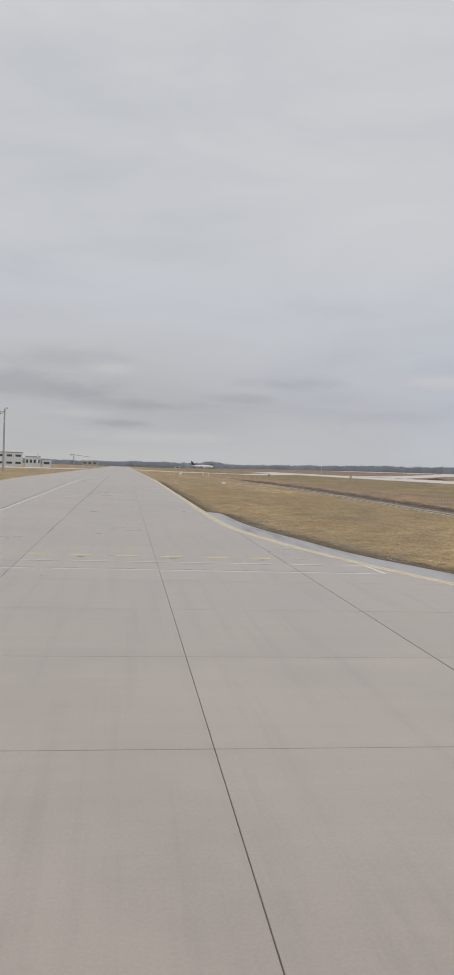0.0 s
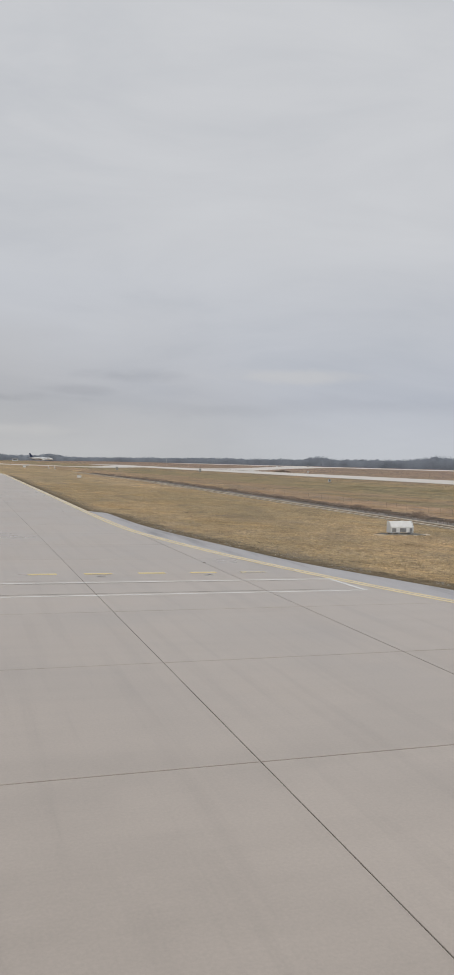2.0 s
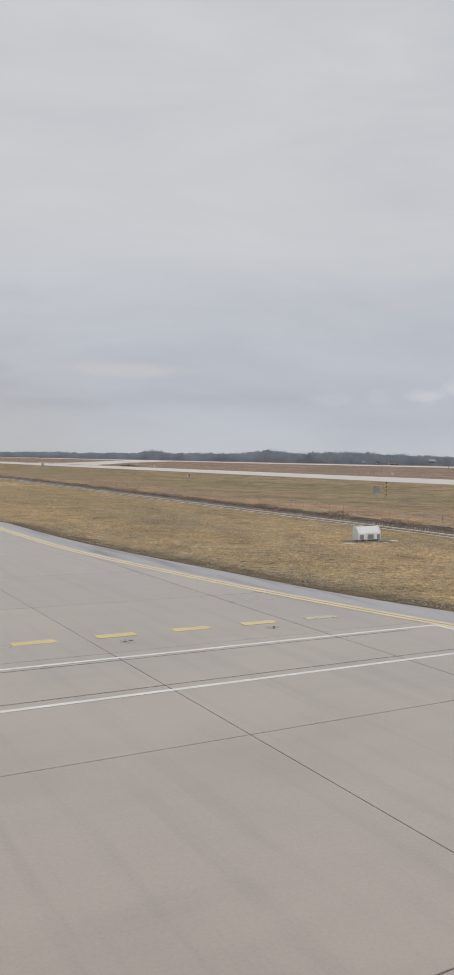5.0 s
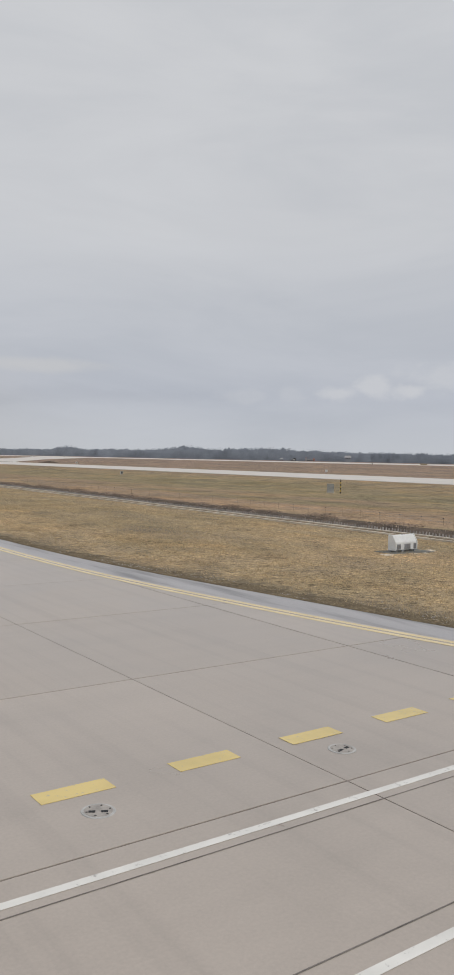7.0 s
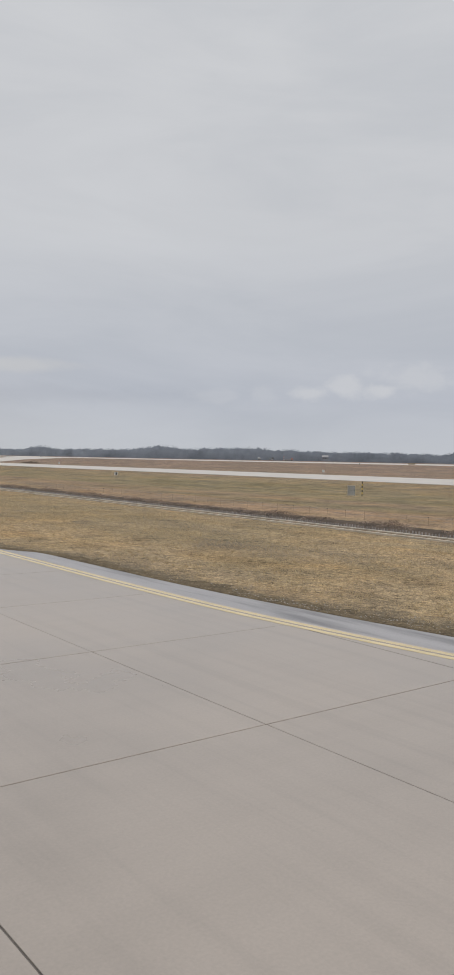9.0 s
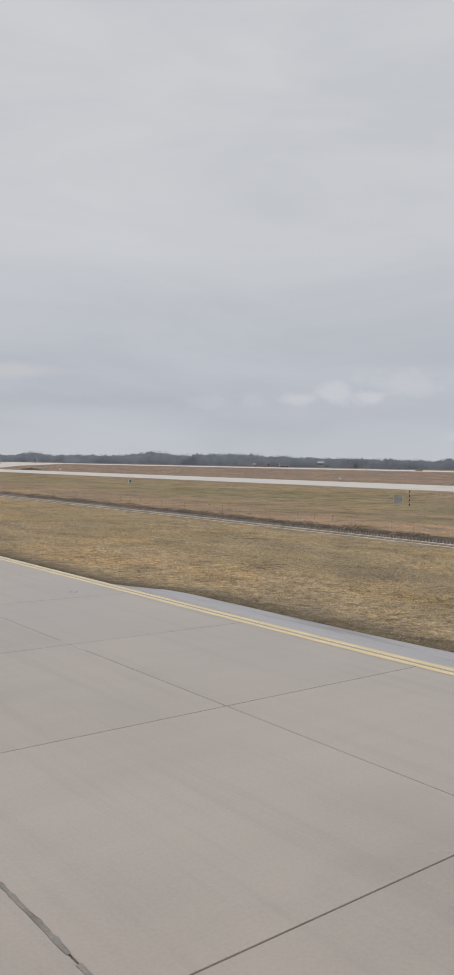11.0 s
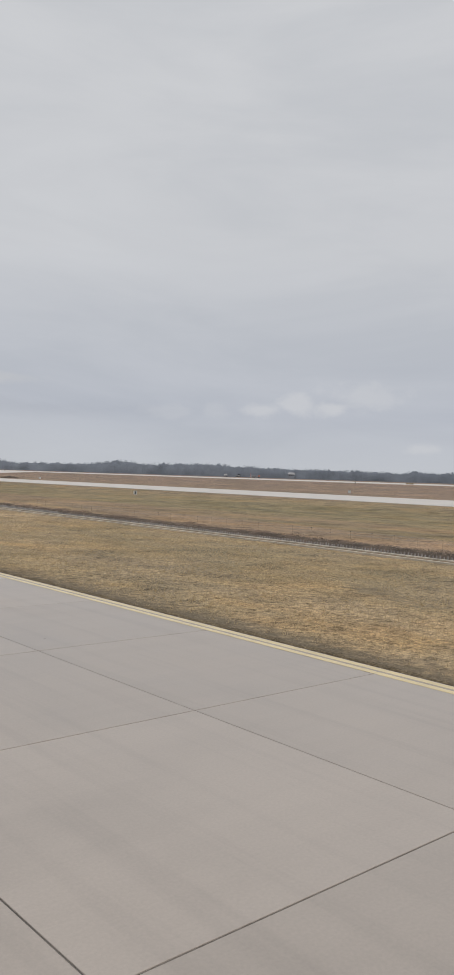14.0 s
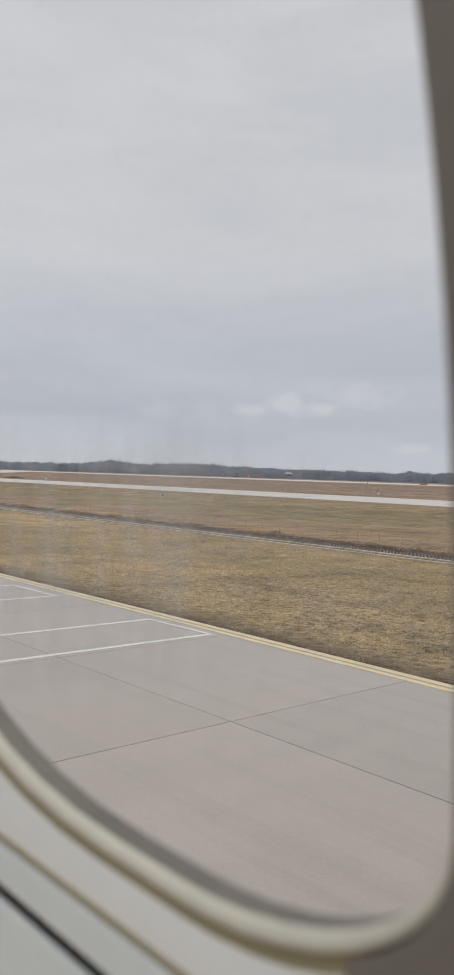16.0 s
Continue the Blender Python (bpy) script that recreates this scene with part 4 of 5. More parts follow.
def build_hall(name, az0, az1, d, z_top, label, windows, mat=None, floors=1):
    """A flat-roofed airport building seen from the taxiway."""
    (xa, ya), (xb, yb) = polar(az0, d), polar(az1, d)
    wide = math.hypot(xb - xa, yb - ya)
    turn = math.degrees(math.atan2(yb - ya, xb - xa))
    base = empty(name, pose(xa, ya, ground_z(xa, ya) - 0.1, 0, 0, turn))
    tagged(base, label, "building")
    body = part("wall", box(0, 0, -0.3, wide, 14, z_top, 0.05), mat or M_FACADE, base)
    part("roof", box(-0.3, -0.3, z_top, wide + 0.3, 14.3, z_top + 0.35, 0.05), M_FACADE_GREY, base)
    for k in range(floors):
        zz = (k + 0.42) * z_top / floors
        for i in range(windows):
            x0 = wide * (i + 0.18) / windows
            x1 = wide * (i + 0.82) / windows
            w = part("window", box(x0, -0.10, zz, x1, 0.05, zz + 0.32 * z_top / floors, 0.01), M_FACADE_GREY, base)
            part("pane", box(x0 + 0.12, -0.14, zz + 0.12, x1 - 0.12, -0.08, zz + 0.32 * z_top / floors - 0.12), M_GLASS, w)
    return base


build_hall("terminal_building", -9.8, -6.9, 470, 8.0, "white two-storey airport building with a flat roof", 5, floors=2)
build_hall("annex_building", -6.72, -5.72, 470, 6.0, "low white airport annex with a dark window band", 4)
build_hall("shed", -5.6, -5.0, 474, 4.6, "small pale shed beside the airport annex", 1)
build_hall("far_shed", 3.45, 3.82, 1300, 3.6, "small white shed far across the airfield", 1)
build_hall("hangar", -2.9, -1.9, 1250, 7.0, "distant grey hangar beyond the taxiway", 3, M_FACADE_GREY)


def build_house(x, y, turn):
    """A pale-roofed house half hidden among the far trees."""
    base = empty("house", pose(x, y, ground_z(x, y) - 0.2, 0, 0, turn))
    tagged(base, "small house with a pale roof among the bare trees", "house")
    part("wall", box(-3.5, -3, -0.5, 3.5, 3, HOUSE_EAVES), M_TIMBER, base)
    top = HOUSE_EAVES
    verts = [(-4, -3.5, top), (4, -3.5, top), (4, 3.5, top), (-4, 3.5, top), (-3.2, 0, top + 2.2), (3.2, 0, top + 2.2)]
    mesh("roof", verts, [(0, 1, 5, 4), (2, 3, 4, 5), (0, 4, 3), (1, 2, 5), (3, 2, 1, 0)], M_OLD_ROOF, base)
    for wx in (-2, 0, 2):
        part("window", box(wx - 0.45, -3.08, top - 1.7, wx + 0.45, -2.95, top - 0.8), M_GLASS, base)
    return base


HOUSE_EAVES = 5.2
build_house(662.0, 703.0, -45)


def build_mast(az, d, top):
    x, y = polar(az, d)
    base = empty("floodlight_mast", pose(x, y, ground_z(x, y), 0, 0, 0))
    tagged(base, "tall grey floodlight mast with lamps at its top", "light mast")
    part("pole", tube((0, 0, -0.3), (0, 0, top), 0.34, 0.2, 12), M_FACADE_GREY, base)
    part("crossbar", box(-1.6, -0.12, top - 1.1, 0.3, 0.12, top - 0.8, 0.02), M_FACADE_GREY, base)
    for sx, sz in ((-1.5, -1.6), (-0.8, -1.4), (0.5, -0.1)):
        lamp = part("lamp", box(sx - 0.35, -0.4, top + sz, sx + 0.35, 0.4, top + sz + 0.5, 0.05), M_CABINET, base)
        part("glass", box(sx - 0.28, -0.44, top + sz + 0.04, sx + 0.28, -0.38, top + sz + 0.42), M_BOX, lamp)
    return base


build_mast(-8.15, 250, 18.3)


def build_crane(az, d):
    x, y = polar(az, d)
    base = empty("tower_crane", pose(x, y, ground_z(x, y), 0, 0, 8))
    tagged(base, "distant tower crane with a long jib", "crane")
    part("mast", box(-0.6, -0.6, -0.3, 0.6, 0.6, 16), M_FACADE_GREY, base)
    part("jib", tube((-4, 0, 17.5), (26, 0, 14), 0.4, 0.25, 6), M_FACADE_GREY, base)
    part("counterweight", box(-5.5, -0.9, 15.6, -3.6, 0.9, 17.6, 0.1), M_CABINET, base)
    part("cab", box(0.6, -0.9, 14.0, 2.2, 0.9, 15.9, 0.1), M_BOX, base)
    return base


build_crane(-3.5, 1380)


def build_airliner(x, y, turn):
    """A parked white airliner with a dark tail, far off."""
    base = empty("airliner", pose(x, y, ground_z(x, y) + 0.02, 0, 0, turn))
    tagged(base, "distant parked white airliner with a dark blue tail fin", "airplane")
    navy = plain("tail_blue", (0.03, 0.045, 0.10), 0.4, 0, 0.1, 0.3)
    bm = bmesh.new()
    rings = [(-18, 0.25, 4.6), (-15, 0.9, 4.2), (-10, 1.75, 3.8), (-5, 2.0, 3.7), (8, 2.0, 3.7), (14, 1.85, 3.6), (17, 1.2, 3.4), (18.4, 0.35, 3.2)]
    loops = []
    for x0, r, zc in rings:
        loops.append([bm.verts.new((x0, r * math.cos(k * math.pi / 8), zc + r * math.sin(k * math.pi / 8))) for k in range(16)])
    for one_ring, two_ring in zip(loops, loops[1:]):
        for k in range(16):
            bm.faces.new((one_ring[k], one_ring[(k + 1) % 16], two_ring[(k + 1) % 16], two_ring[k]))
    bm.faces.new(loops[0])
    bm.faces.new(loops[-1][::-1])
    bmesh.ops.recalc_face_normals(bm, faces=bm.faces)
    part("fuselage", bm, M_BOX, base)

    def plate(name, pts, thick, mat):
        bm = bmesh.new()
        n = Vector(thick)
        a = [bm.verts.new(Vector(p) - n) for p in pts]
        b = [bm.verts.new(Vector(p) + n) for p in pts]
        bm.faces.new(a[::-1])
        bm.faces.new(b)
        for i in range(len(pts)):
            j = (i + 1) % len(pts)
            bm.faces.new((a[i], a[j], b[j], b[i]))
        bmesh.ops.recalc_face_normals(bm, faces=bm.faces)
        part(name, bm, mat, base)
    plate("tail_fin", [(-11.5, 0, 5.2), (-16.8, 0, 5.0), (-19.3, 0, 11.6), (-16.9, 0, 11.6)], (0, 0.15, 0), navy)
    for sy in (-1, 1):
        plate("wing", [(4, sy * 1.6, 2.9), (-2.5, sy * 1.6, 2.9), (-6.5, sy * 17, 4.3), (-5, sy * 17, 4.3)], (0, 0, 0.18), M_BOX)
        plate("tailplane", [(-13.5, sy * 0.6, 5.0), (-17, sy * 0.6, 5.0), (-18.6, sy * 6.2, 5.4), (-17.3, sy * 6.2, 5.4)], (0, 0, 0.1), M_BOX)
        part("engine", tube((0.6, sy * 5.6, 1.9), (4.8, sy * 5.6, 1.9), 0.9, 1.05, 16), M_BOX, base)
        part("wheel", tube((-1.5, sy * 2.7, 0.55), (-1.5, sy * 3.3, 0.55), 0.55, 0.55, 14), M_DARK, base)
        part("strut", tube((-1.5, sy * 3.0, 0.5), (-1.5, sy * 2.6, 2.8), 0.14), M_STEEL, base)
    part("nose_wheel", tube((13.5, -0.25, 0.45), (13.5, 0.25, 0.45), 0.45, 0.45, 12), M_DARK, base)
    part("nose_strut", tube((13.5, 0, 0.4), (13.5, 0, 2.2), 0.1), M_STEEL, base)
    for i in range(24):
        wx = -9.5 + i * 0.95
        for sy in (-1, 1):
            part("cabin_window", box(wx, sy * 1.96 - 0.06, 4.05, wx + 0.3, sy * 1.96 + 0.06, 4.42), M_GLASS, base)
    return base


build_airliner(124, 1330, -4)


def build_service_truck(x, y, turn, mat, label):
    base = empty("service_truck", pose(x, y, ground_z(x, y), 0, 0, turn))
    tagged(base, label, "truck")
    part("chassis", box(-4.2, -1.1, 0.55, 4.2, 1.1, 0.85, 0.03), M_DARK, base)
    part("cab", box(2.4, -1.25, 0.7, 4.4, 1.25, 3.0, 0.15), mat, base)
    part("windscreen", box(4.3, -1.05, 1.9, 4.44, 1.05, 2.7, 0.03), M_GLASS, base)
    part("load_bed", box(-4.3, -1.25, 0.85, 2.2, 1.25, 2.2, 0.06), M_FACADE_GREY, base)
    for wx in (-3.0, -1.7, 3.2):
        for wy in (-1.15, 1.15):
            part("wheel", tube((wx, wy - 0.16, 0.5), (wx, wy + 0.16, 0.5), 0.5, 0.5, 14), M_DARK, base)
    return base



build_service_truck(567, 688, 30, M_DARK, "dark service truck parked beyond the runway")
build_service_truck(558, 697, 55, M_BOX, "white service truck parked beyond the runway")
build_service_truck(577.5, 672, -48, M_ROSE, "red and white airfield fire truck beyond the runway")


def build_beacon(x, y):
    base = empty("beacon_mast", pose(x, y, ground_z(x, y)))
    tagged(base, "short orange and white beacon mast beyond the runway", "mast")
    for i in range(5):
        part("band", tube((0, 0, i * 0.9 - (0.2 if i == 0 else 0)), (0, 0, (i + 1) * 0.9), 0.35 - 0.03 * i, 0.33 - 0.03 * i, 10), (M_RED, M_BOX)[i % 2], base)
    part("hut", box(0.8, -1.2, -0.2, 3.6, 1.2, 2.2, 0.05), M_FACADE, base)
    part("lamp", tube((0, 0, 4.5), (0, 0, 4.9), 0.2, 0.1, 10), M_RED, base)
    return base


build_beacon(575, 677)


def build_grass():
    """Tufts of dry blades on the strip beside the taxiway."""
    rng = random.Random(8)
    verts, faces = [], []
    for i in range(150000):
        y = rng.uniform(12, 112)
        e = grass_edge(y)
        x = e + (0.5 if y < 54 and i % 2 else 0.1) + (27.6 - e) * rng.random() ** 1.25
        if rng.random() > 0.45 + 0.5 * noise.noise(Vector((x * 0.5, y * 0.5, 4))) + 0.8 * noise.noise(Vector((x * 4.1, y * 4.1, 8))):
            continue
        if x - e < 2.4 and rng.random() > 0.03 + 0.97 * max(0.0, (x - e - 0.5) / 1.9) ** 1.2:
            continue
        z = ground_z(x, y) - 0.01 + 0.05 * noise.noise(Vector((x * 0.3, y * 0.3, 0))) * min(1.0, max(0.0, (x - e) / 2))
        for k in range(2):
            a = rng.uniform(0, 6.283)
            h, w = rng.uniform(0.03, 0.10), rng.uniform(0.007, 0.019)
            ox, oy = rng.uniform(-0.06, 0.06), rng.uniform(-0.06, 0.06)
            o = len(verts)
            verts += [(x + ox - w * math.cos(a), y + oy - w * math.sin(a), z), (x + ox + w * math.cos(a), y + oy + w * math.sin(a), z),
                      (x + ox + rng.uniform(-0.07, 0.07), y + oy + rng.uniform(-0.07, 0.07), z + h)]
            faces.append((o, o + 1, o + 2))
    return tagged(mesh("grass", verts, faces, M_BLADE), "short tufts of dry straw-coloured grass", "grass", kind="stuff")


build_grass()


def build_worn_patch(x0, y0, turn, long, wide):
    """A trampled strip of dark earth and dead grass, sinking under the turf at its rim."""
    verts, faces = [], []
    nu, nv, c, s = 60, 16, math.cos(radians(turn)), math.sin(radians(turn))
    for i in range(nu + 1):
        for j in range(nv + 1):
            u, w = 2 * i / nu - 1, 2 * j / nv - 1
            x, y = x0 + u * long * c - w * wide * s, y0 + u * long * s + w * wide * c
            lie = 0.05 * noise.noise(Vector((x * 0.3, y * 0.3, 0)))
            rough = 0.03 * noise.noise(Vector((x * 2.1, y * 2.1, 5))) + 0.02 * noise.noise(Vector((x * 6, y * 6, 2)))
            verts.append((x, y, ground_z(x, y) + lie + 0.012 + rough - 0.06 * (u * u + w * w)))
    for i in range(nu):
        for j in range(nv):
            o = i * (nv + 1) + j
            faces.append((o, o + nv + 1, o + nv + 2, o + 1))
    ob = mesh("worn_patch", verts, faces, M_TRAMPLED)
    return tagged(ob, "trampled dark earth showing through the dry grass", "bare earth", kind="structure")


build_worn_patch(14.7, 68.0, 68, 5.6, 1.5)


def build_gravel():
    rng = random.Random(17)
    verts, faces = [], []
    for i in range(5200):
        y = rng.uniform(6, 47)
        x = grass_edge(y) + abs(rng.gauss(0, 0.6)) + 0.10
        if noise.noise(Vector((x * 0.8, y * 0.5, 6))) < rng.uniform(-0.15, 0.45):
            continue
        s = rng.uniform(0.010, 0.018 if i % 9 else 0.036)
        z = ground_z(x, y) + 0.055
        o = len(verts)
        for dx, dy, dz in ((1, 0, 0), (-1, 0, 0), (0, 1, 0), (0, -1, 0), (0, 0, 0.8)):
            verts.append((x + dx * s * rng.uniform(0.6, 1), y + dy * s * rng.uniform(0.6, 1), z + dz * s))
        faces += [(o, o + 2, o + 4), (o + 2, o + 1, o + 4), (o + 1, o + 3, o + 4), (o + 3, o, o + 4)]
    return tagged(mesh("gravel", verts, faces, M_GRAVEL), "pale loose gravel along the pavement edge", "gravel", kind="stuff")


build_gravel()

# ---- cabin side wall with its window, where the aircraft stands at the end of the walk ----
M_CREAM = plain("cream_cabin_plastic", (0.74, 0.70, 0.58), 0.5, 0, 0.06, 6.0)
M_TRIM = plain("off_white_cabin_plastic", (0.93, 0.92, 0.87), 0.45, 0, 0.03, 6.0)
M_GREY_TRIM = plain("grey_cabin_plastic", (0.84, 0.87, 0.85), 0.5, 0, 0.05, 6.0)
M_SEAL = plain("window_seal_rubber", (0.20, 0.185, 0.155), 0.7, 0, 0.15, 9.0)
# olive colour that paints the shade line in the groove and seam
M_SHADE = plain("olive_groove_shade", (0.42, 0.36, 0.21), 0.6, 0, 0.08, 6.0)
# brown painted in place of the shade on the aft trim
M_AFT_SHADE = plain("brown_for_trim_shade", (0.225, 0.195, 0.165), 0.6, 0, 0.1, 6.0)
M_GAP = plain("dark_panel_gap", (0.03, 0.025, 0.02), 0.8, 0, 0.1, 6.0)
CABIN = Vector((-8.325, 61.036, H))   # the seat's eye point
WALL = 0.17                           # from the eye to the side wall


def window_outline(grow, n=10):
    """The window's outline in the wall's plane: its aft edge leans, the lower corners are wide ovals."""
    u0, u1, w0, w1 = 0.1075 - 0.35 * grow, 0.44 + grow, -0.141 - grow, 0.30 + grow
    pts = []
    for cu, cw, ru, rw, a0 in ((u0 + 0.10, w0 + 0.055, 0.10, 0.055, 180), (u1 - 0.19, w0 + 0.10, 0.19, 0.10, 270),
                               (u1 - 0.12, w1 - 0.10, 0.12, 0.10, 0), (u0 + 0.08, w1 - 0.08, 0.08, 0.08, 90)):
        for i in range(n + 1):
            a = radians(a0 + 90 * i / n)
            u, w = cu + ru * math.cos(a), cw + rw * math.sin(a)
            pts.append((u, w))
    pts += [(u0, w1 - 0.08 + (w0 - w1 + 0.135) * i / 14) for i in range(1, 14)]
    return [(u + (0.088 * w + 0.4 * min(w, 0.14) ** 2) * max(0.0, min(1.0, (0.25 - u) / 0.1)), w) for u, w in pts]


def loop_ring(name, loops, mat, parent):
    """A moulded ring: outlines joined in order, each at its own depth from the eye."""
    verts, faces = [], []
    n = len(loops[0][0])
    for pts, depth in loops:
        verts += [(CABIN.x + depth, CABIN.y + u, CABIN.z + w) for u, w in pts]
    for k in range(len(loops) - 1):
        for i in range(n):
            j = (i + 1) % n
            faces.append((k * n + i, k * n + j, (k + 1) * n + j, (k + 1) * n + i))
    ob = mesh(name, verts, faces, mat, parent)
    ob.data.shade_smooth()
    return ob


def build_cabin_window():
    side = empty("cabin_window", pose(0, 0, 0))
    tagged(side, "rounded aircraft cabin window in cream plastic trim with dark seal", "aircraft window", kind="structure")
    # dark rubber seal set back round the pane, then the cream bead, the groove with its shade painted olive, and the
    # flat panel
    loop_ring("seal", [(window_outline(-0.006), WALL + 0.015), (window_outline(-0.006), WALL + 0.010), (window_outline(-0.0065), WALL + 0.004)], M_SEAL, side)
    loop_ring("bead", [(window_outline(-0.0065), WALL + 0.004), (window_outline(-0.005), WALL), (window_outline(-0.0025), WALL - 0.001),
                       (window_outline(-0.001), WALL + 0.003)], M_CREAM, side)
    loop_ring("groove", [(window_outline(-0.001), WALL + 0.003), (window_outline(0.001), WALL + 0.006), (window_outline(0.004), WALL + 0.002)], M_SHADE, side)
    frame_pts = window_outline(0.004)
    outer = []
    for u, w in frame_pts:
        du, dw = u - 0.25, w - 0.07
        s = max(abs(du) / 0.40, abs(dw) / 0.2305)
        outer.append((0.25 + du / s, 0.07 + dw / s))
    loop_ring("trim_panel", [(frame_pts, WALL + 0.002), (window_outline(0.006), WALL), (outer, WALL)], M_TRIM, side)
    # added brown sheet over the trim behind the window, standing in for its shade
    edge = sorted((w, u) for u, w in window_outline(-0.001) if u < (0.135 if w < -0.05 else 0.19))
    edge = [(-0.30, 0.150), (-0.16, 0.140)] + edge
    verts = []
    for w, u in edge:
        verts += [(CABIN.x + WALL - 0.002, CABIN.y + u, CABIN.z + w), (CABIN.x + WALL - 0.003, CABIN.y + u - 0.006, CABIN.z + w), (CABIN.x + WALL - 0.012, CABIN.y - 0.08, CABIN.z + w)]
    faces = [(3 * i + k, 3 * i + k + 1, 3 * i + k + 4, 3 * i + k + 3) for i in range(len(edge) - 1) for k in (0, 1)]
    mesh("aft_trim_shade", verts, faces, M_AFT_SHADE, side)
    x = CABIN.x + WALL
    y0, y1 = CABIN.y - 0.15, CABIN.y + 0.61

    def band(name, w0, w1, depth, mat):
        part(name, box(x + depth, y0, CABIN.z + w0, x + depth + 0.012, y1, CABIN.z + w1, 0.002), mat, side)
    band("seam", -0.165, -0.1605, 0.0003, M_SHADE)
    band("lower_trim", -0.182, -0.165, -0.001, M_GREY_TRIM)
    band("panel_gap", -0.1875, -0.182, -0.0005, M_GAP)
    band("lower_panel", -0.42, -0.1875, -0.002, M_GREY_TRIM)
    # the pane: clear acrylic with faint dirt
    m, n_, l_, s_ = material("cabin_pane", 0.05, 0.0, 0.4)
    # dried drips run down the forward part of the pane, faint specks lie all over it
    drip = noise_tex(n_, l_, 1.0, 5.0, 0.6, (40.0, 75.0, 11.0))
    fleck = noise_tex(n_, l_, 260.0, 3.0, 0.6)
    where = n_.new("ShaderNodeSeparateXYZ")
    l_.new(n_.new("ShaderNodeNewGeometry").outputs["Position"], where.inputs[0])

    def span(axis, near, far):
        """Rises from 0 to 1 between two places along an axis."""
        k = n_.new("ShaderNodeMapRange")
        k.interpolation_type = "SMOOTHSTEP"
        k.inputs["From Min"].default_value, k.inputs["From Max"].default_value = near, far
        l_.new(where.outputs[axis], k.inputs["Value"])
        return k.outputs[0]
    r = ramp(n_, [(0.42, (0.0,) * 3), (0.72, (0.34,) * 3)])
    l_.new(drip.outputs["Fac"], r.inputs[0])
    dirt = blend(n_, l_, "MULTIPLY", 1.0, r.outputs[0], span("Y", CABIN.y + 0.13, CABIN.y + 0.26))
    dirt = blend(n_, l_, "MULTIPLY", 1.0, dirt, span("Z", CABIN.z + 0.035, CABIN.z - 0.012))
    dirt = blend(n_, l_, "MULTIPLY", 1.0, dirt, span("Z", CABIN.z - 0.11, CABIN.z - 0.035))
    r_fleck = ramp(n_, [(0.60, (0.0,) * 3), (0.80, (0.10,) * 3)])
    l_.new(fleck.outputs["Fac"], r_fleck.inputs[0])
    dirt = blend(n_, l_, "ADD", 1.0, dirt, r_fleck.outputs[0])
    clear = n_.new("ShaderNodeBsdfTransparent")
    film = n_.new("ShaderNodeBsdfDiffuse")
    film.inputs[0].default_value = (0.72, 0.70, 0.67, 1)
    mix = n_.new("ShaderNodeMixShader")
    l_.new(dirt, mix.inputs[0])
    l_.new(clear.outputs[0], mix.inputs[1])
    l_.new(film.outputs[0], mix.inputs[2])
    l_.new(mix.outputs[0], n_["Material Output"].inputs["Surface"])
    pts = window_outline(-0.006)
    pane = mesh("pane", [(CABIN.x + WALL + 0.010 + t, CABIN.y + u, CABIN.z + w) for t in (0, 0.004) for u, w in pts],
                [tuple(range(len(pts))), tuple(range(2 * len(pts) - 1, len(pts) - 1, -1))], m, side)
    pane.visible_shadow = False
    return side


build_cabin_window()

# ---- taxiway slabs, nearest as pieces of their own ----


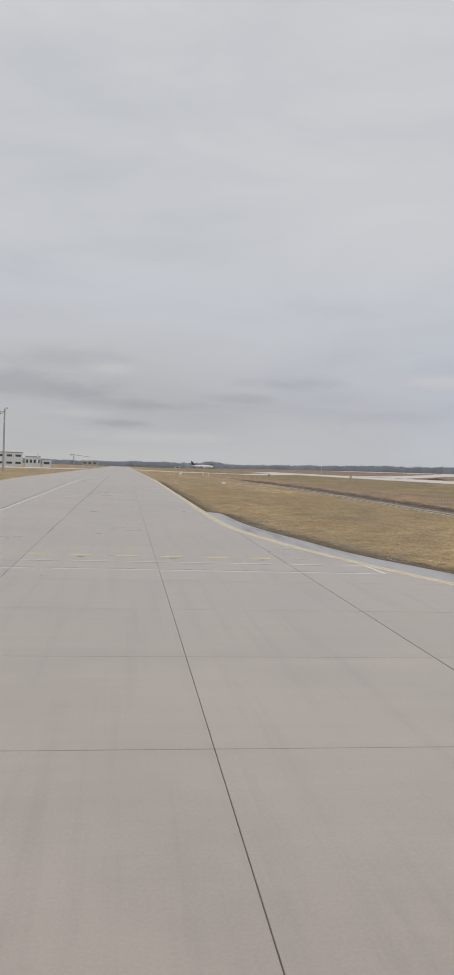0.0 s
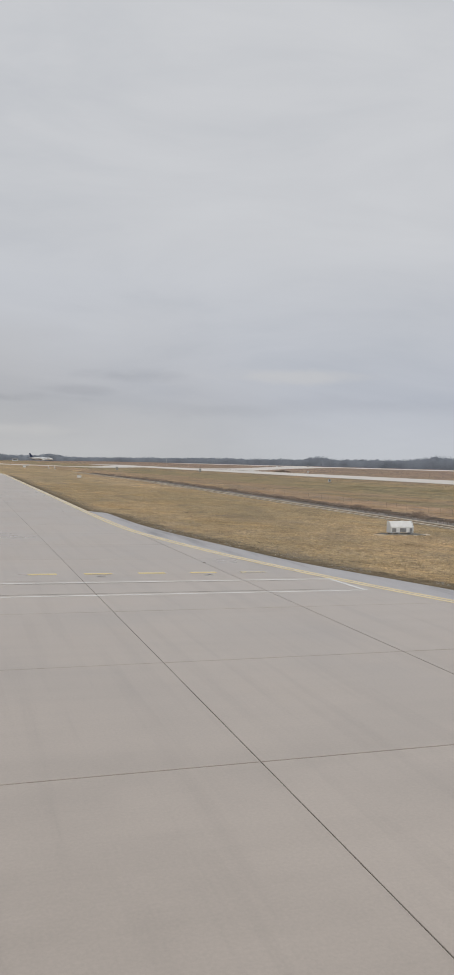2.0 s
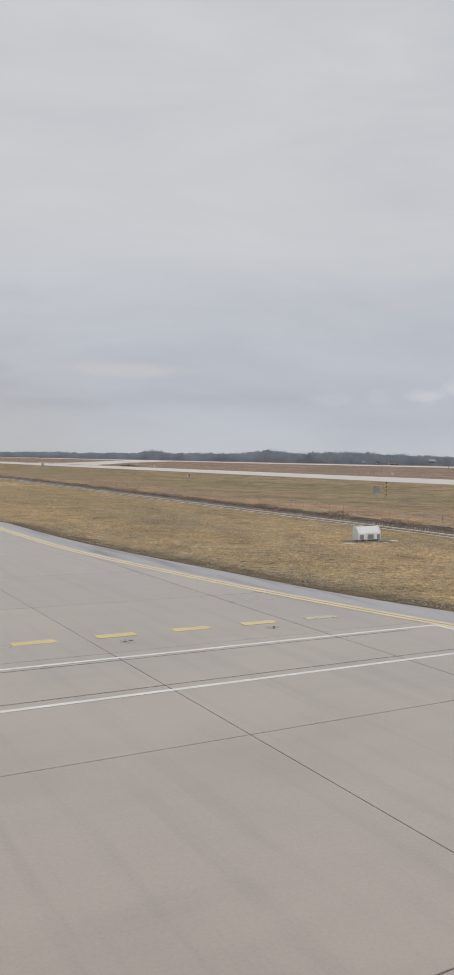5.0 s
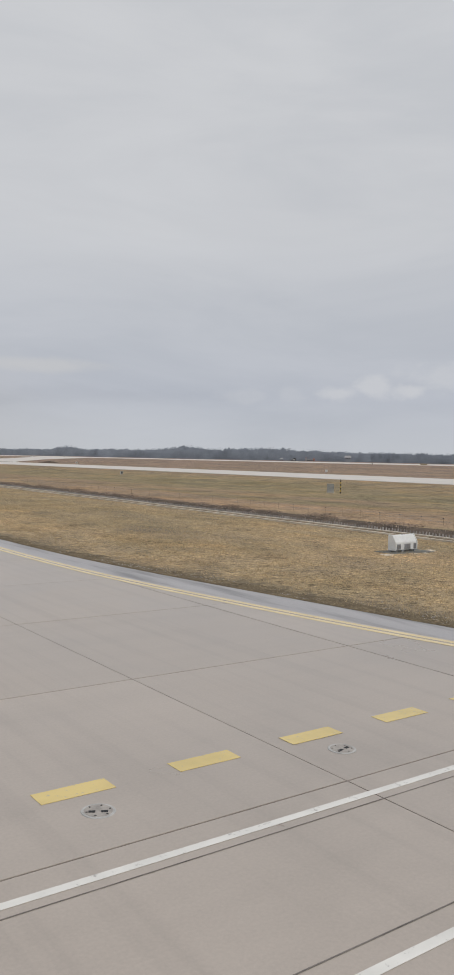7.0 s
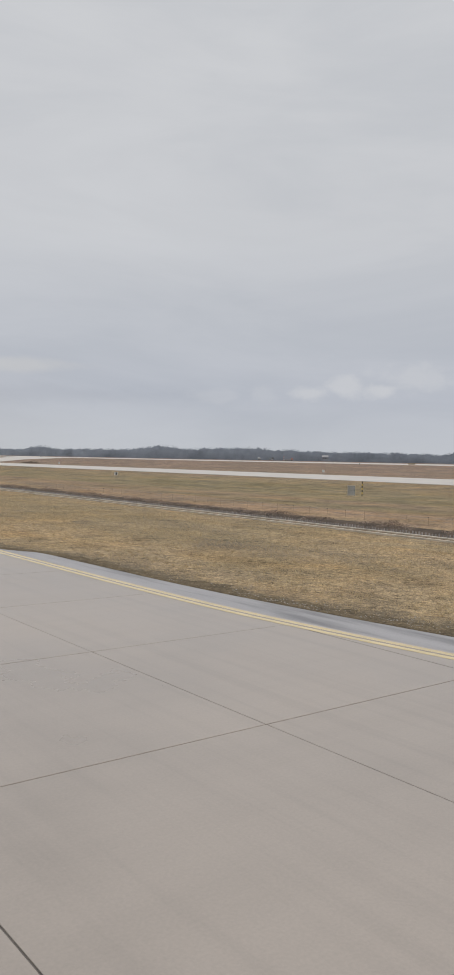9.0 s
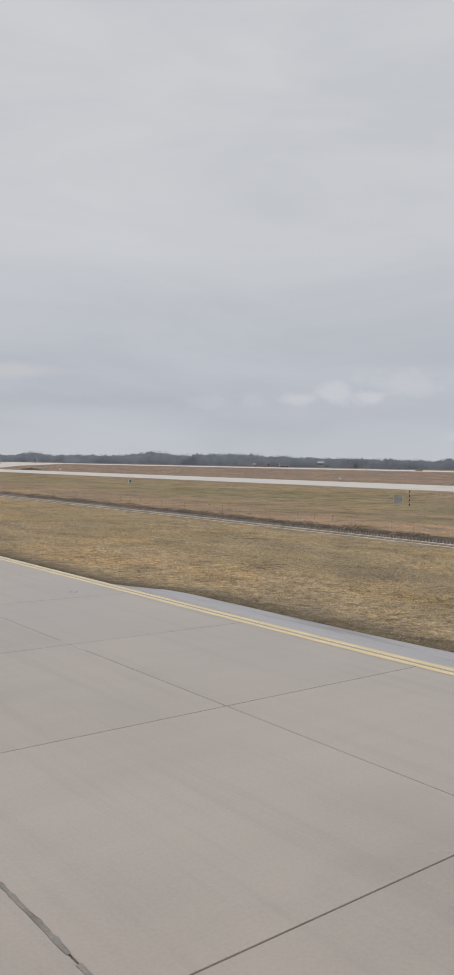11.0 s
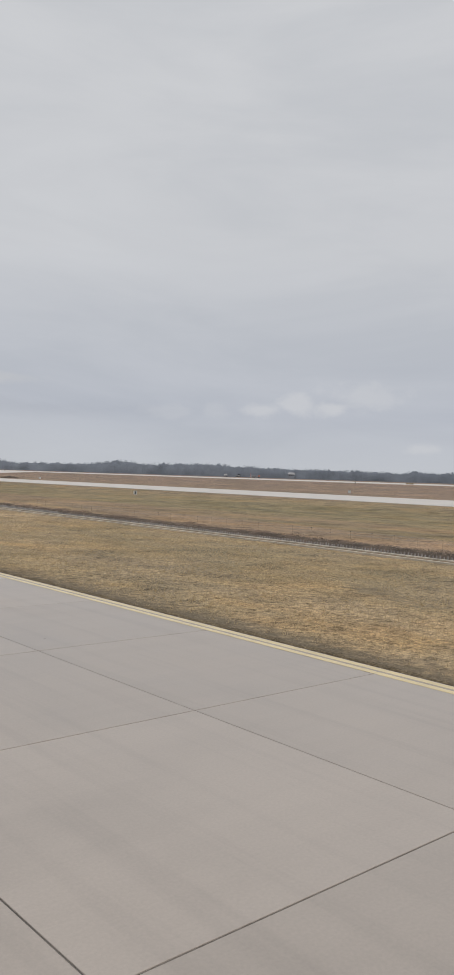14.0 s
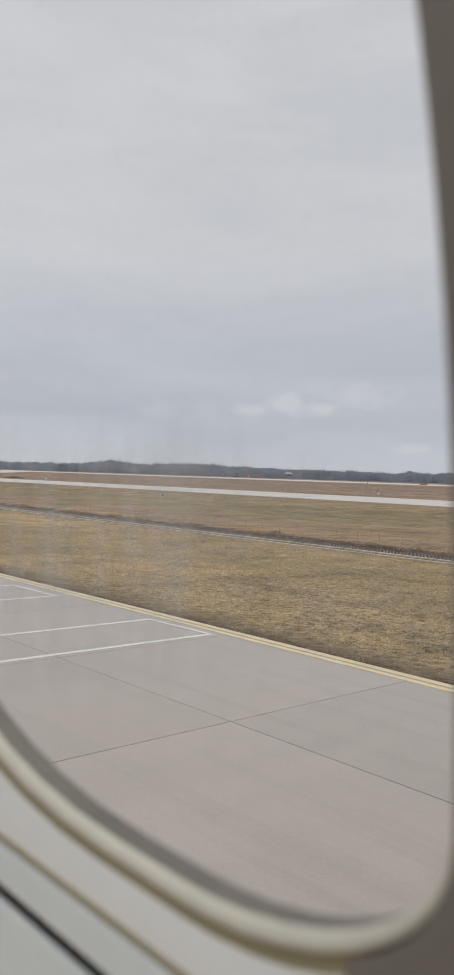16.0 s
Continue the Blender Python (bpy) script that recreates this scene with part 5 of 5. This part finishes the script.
def slab_mesh(name, pts, mat):
    """A slab over a convex outline: chamfered rim and sides."""
    n = len(pts)
    cx, cy = sum(p[0] for p in pts) / n, sum(p[1] for p in pts) / n
    verts = []
    for inset, z in ((0.0, -0.16), (0.0, -0.003), (0.005, 0.0)):
        for px, py in pts:
            d = math.hypot(px - cx, py - cy) or 1
            verts.append((px + (cx - px) / d * inset * 1.4, py + (cy - py) / d * inset * 1.4, z))
    faces = []
    for ring in (0, n):
        for i in range(n):
            j = (i + 1) % n
            faces.append((ring + i, ring + j, ring + n + j, ring + n + i))
    faces.append(tuple(range(2 * n, 3 * n)))
    me = bpy.data.meshes.new(name)
    me.from_pydata(verts, [], faces)
    me.update()
    me.materials.append(mat)
    return me


def gap(col):
    """Half the joint's width on the line x = col * W: the sealed lanes are wider."""
    return {-2: 0.028, -1: 0.010, 1: 0.012}.get(col, 0.007)


def outline(col, y0, y1):
    """The slab's outline, cut by the taxiway's curved edge; None where nothing is left."""
    x0, x1 = col * W + gap(col), (col + 1) * W - gap(col + 1)
    x0 = max(x0, LEFT_EDGE)
    a, b = y0 + 0.0115, y1 - 0.0115
    right = []
    for i in range(6):
        y = a + (b - a) * i / 5
        right.append((min(x1, concrete_edge(y)), y))
    right = [(x, y) for x, y in right if x > x0 + 0.05]
    if len(right) < 2:
        return None
    if all(abs(x - x1) < 1e-6 for x, _ in right):
        right = [right[0], right[-1]]
    return [(x0, right[0][1]), *right, (x0, right[-1][1])]


shared = {}
rng = random.Random(3)
far_verts, far_faces = [], []
for row in range(-6, 240):
    for col in range(-5, 7):
        pts = outline(col, row * S, (row + 1) * S)
        if not pts:
            continue
        near = -4 <= row <= 22 and (col >= -3 or row <= 12)
        if near:
            if len(pts) == 4:
                key = (gap(col), gap(col + 1), round(pts[1][0] - pts[0][0], 3))
                ox, oy = col * W, row * S
                if key not in shared:
                    shared[key] = slab_mesh("slab", [(px - ox, py - oy) for px, py in pts], M_SLAB)
                ob = new("slab", shared[key])
                spot = pose(ox, oy, rng.uniform(-0.002, 0.0))
            else:
                ob = new("slab", slab_mesh("slab", pts, M_SLAB))
                spot = pose(0, 0, rng.uniform(-0.002, 0.0))
            ob.parent, ob.matrix_parent_inverse, ob.matrix_basis = taxiway, TP, spot
        else:
            o = len(far_verts)
            far_verts += [(px, py, fall(py)) for px, py in pts] + [(px, py, fall(py) - 0.1) for px, py in pts]
            k = len(pts)
            far_faces.append(tuple(range(o, o + k)))
            far_faces += [(o + i, o + k + i, o + k + (i + 1) % k, o + (i + 1) % k) for i in range(k)]
far_slabs = mesh("far_slabs", far_verts, far_faces, M_SLAB)
tagged(on_taxiway(far_slabs), kind="stuff")
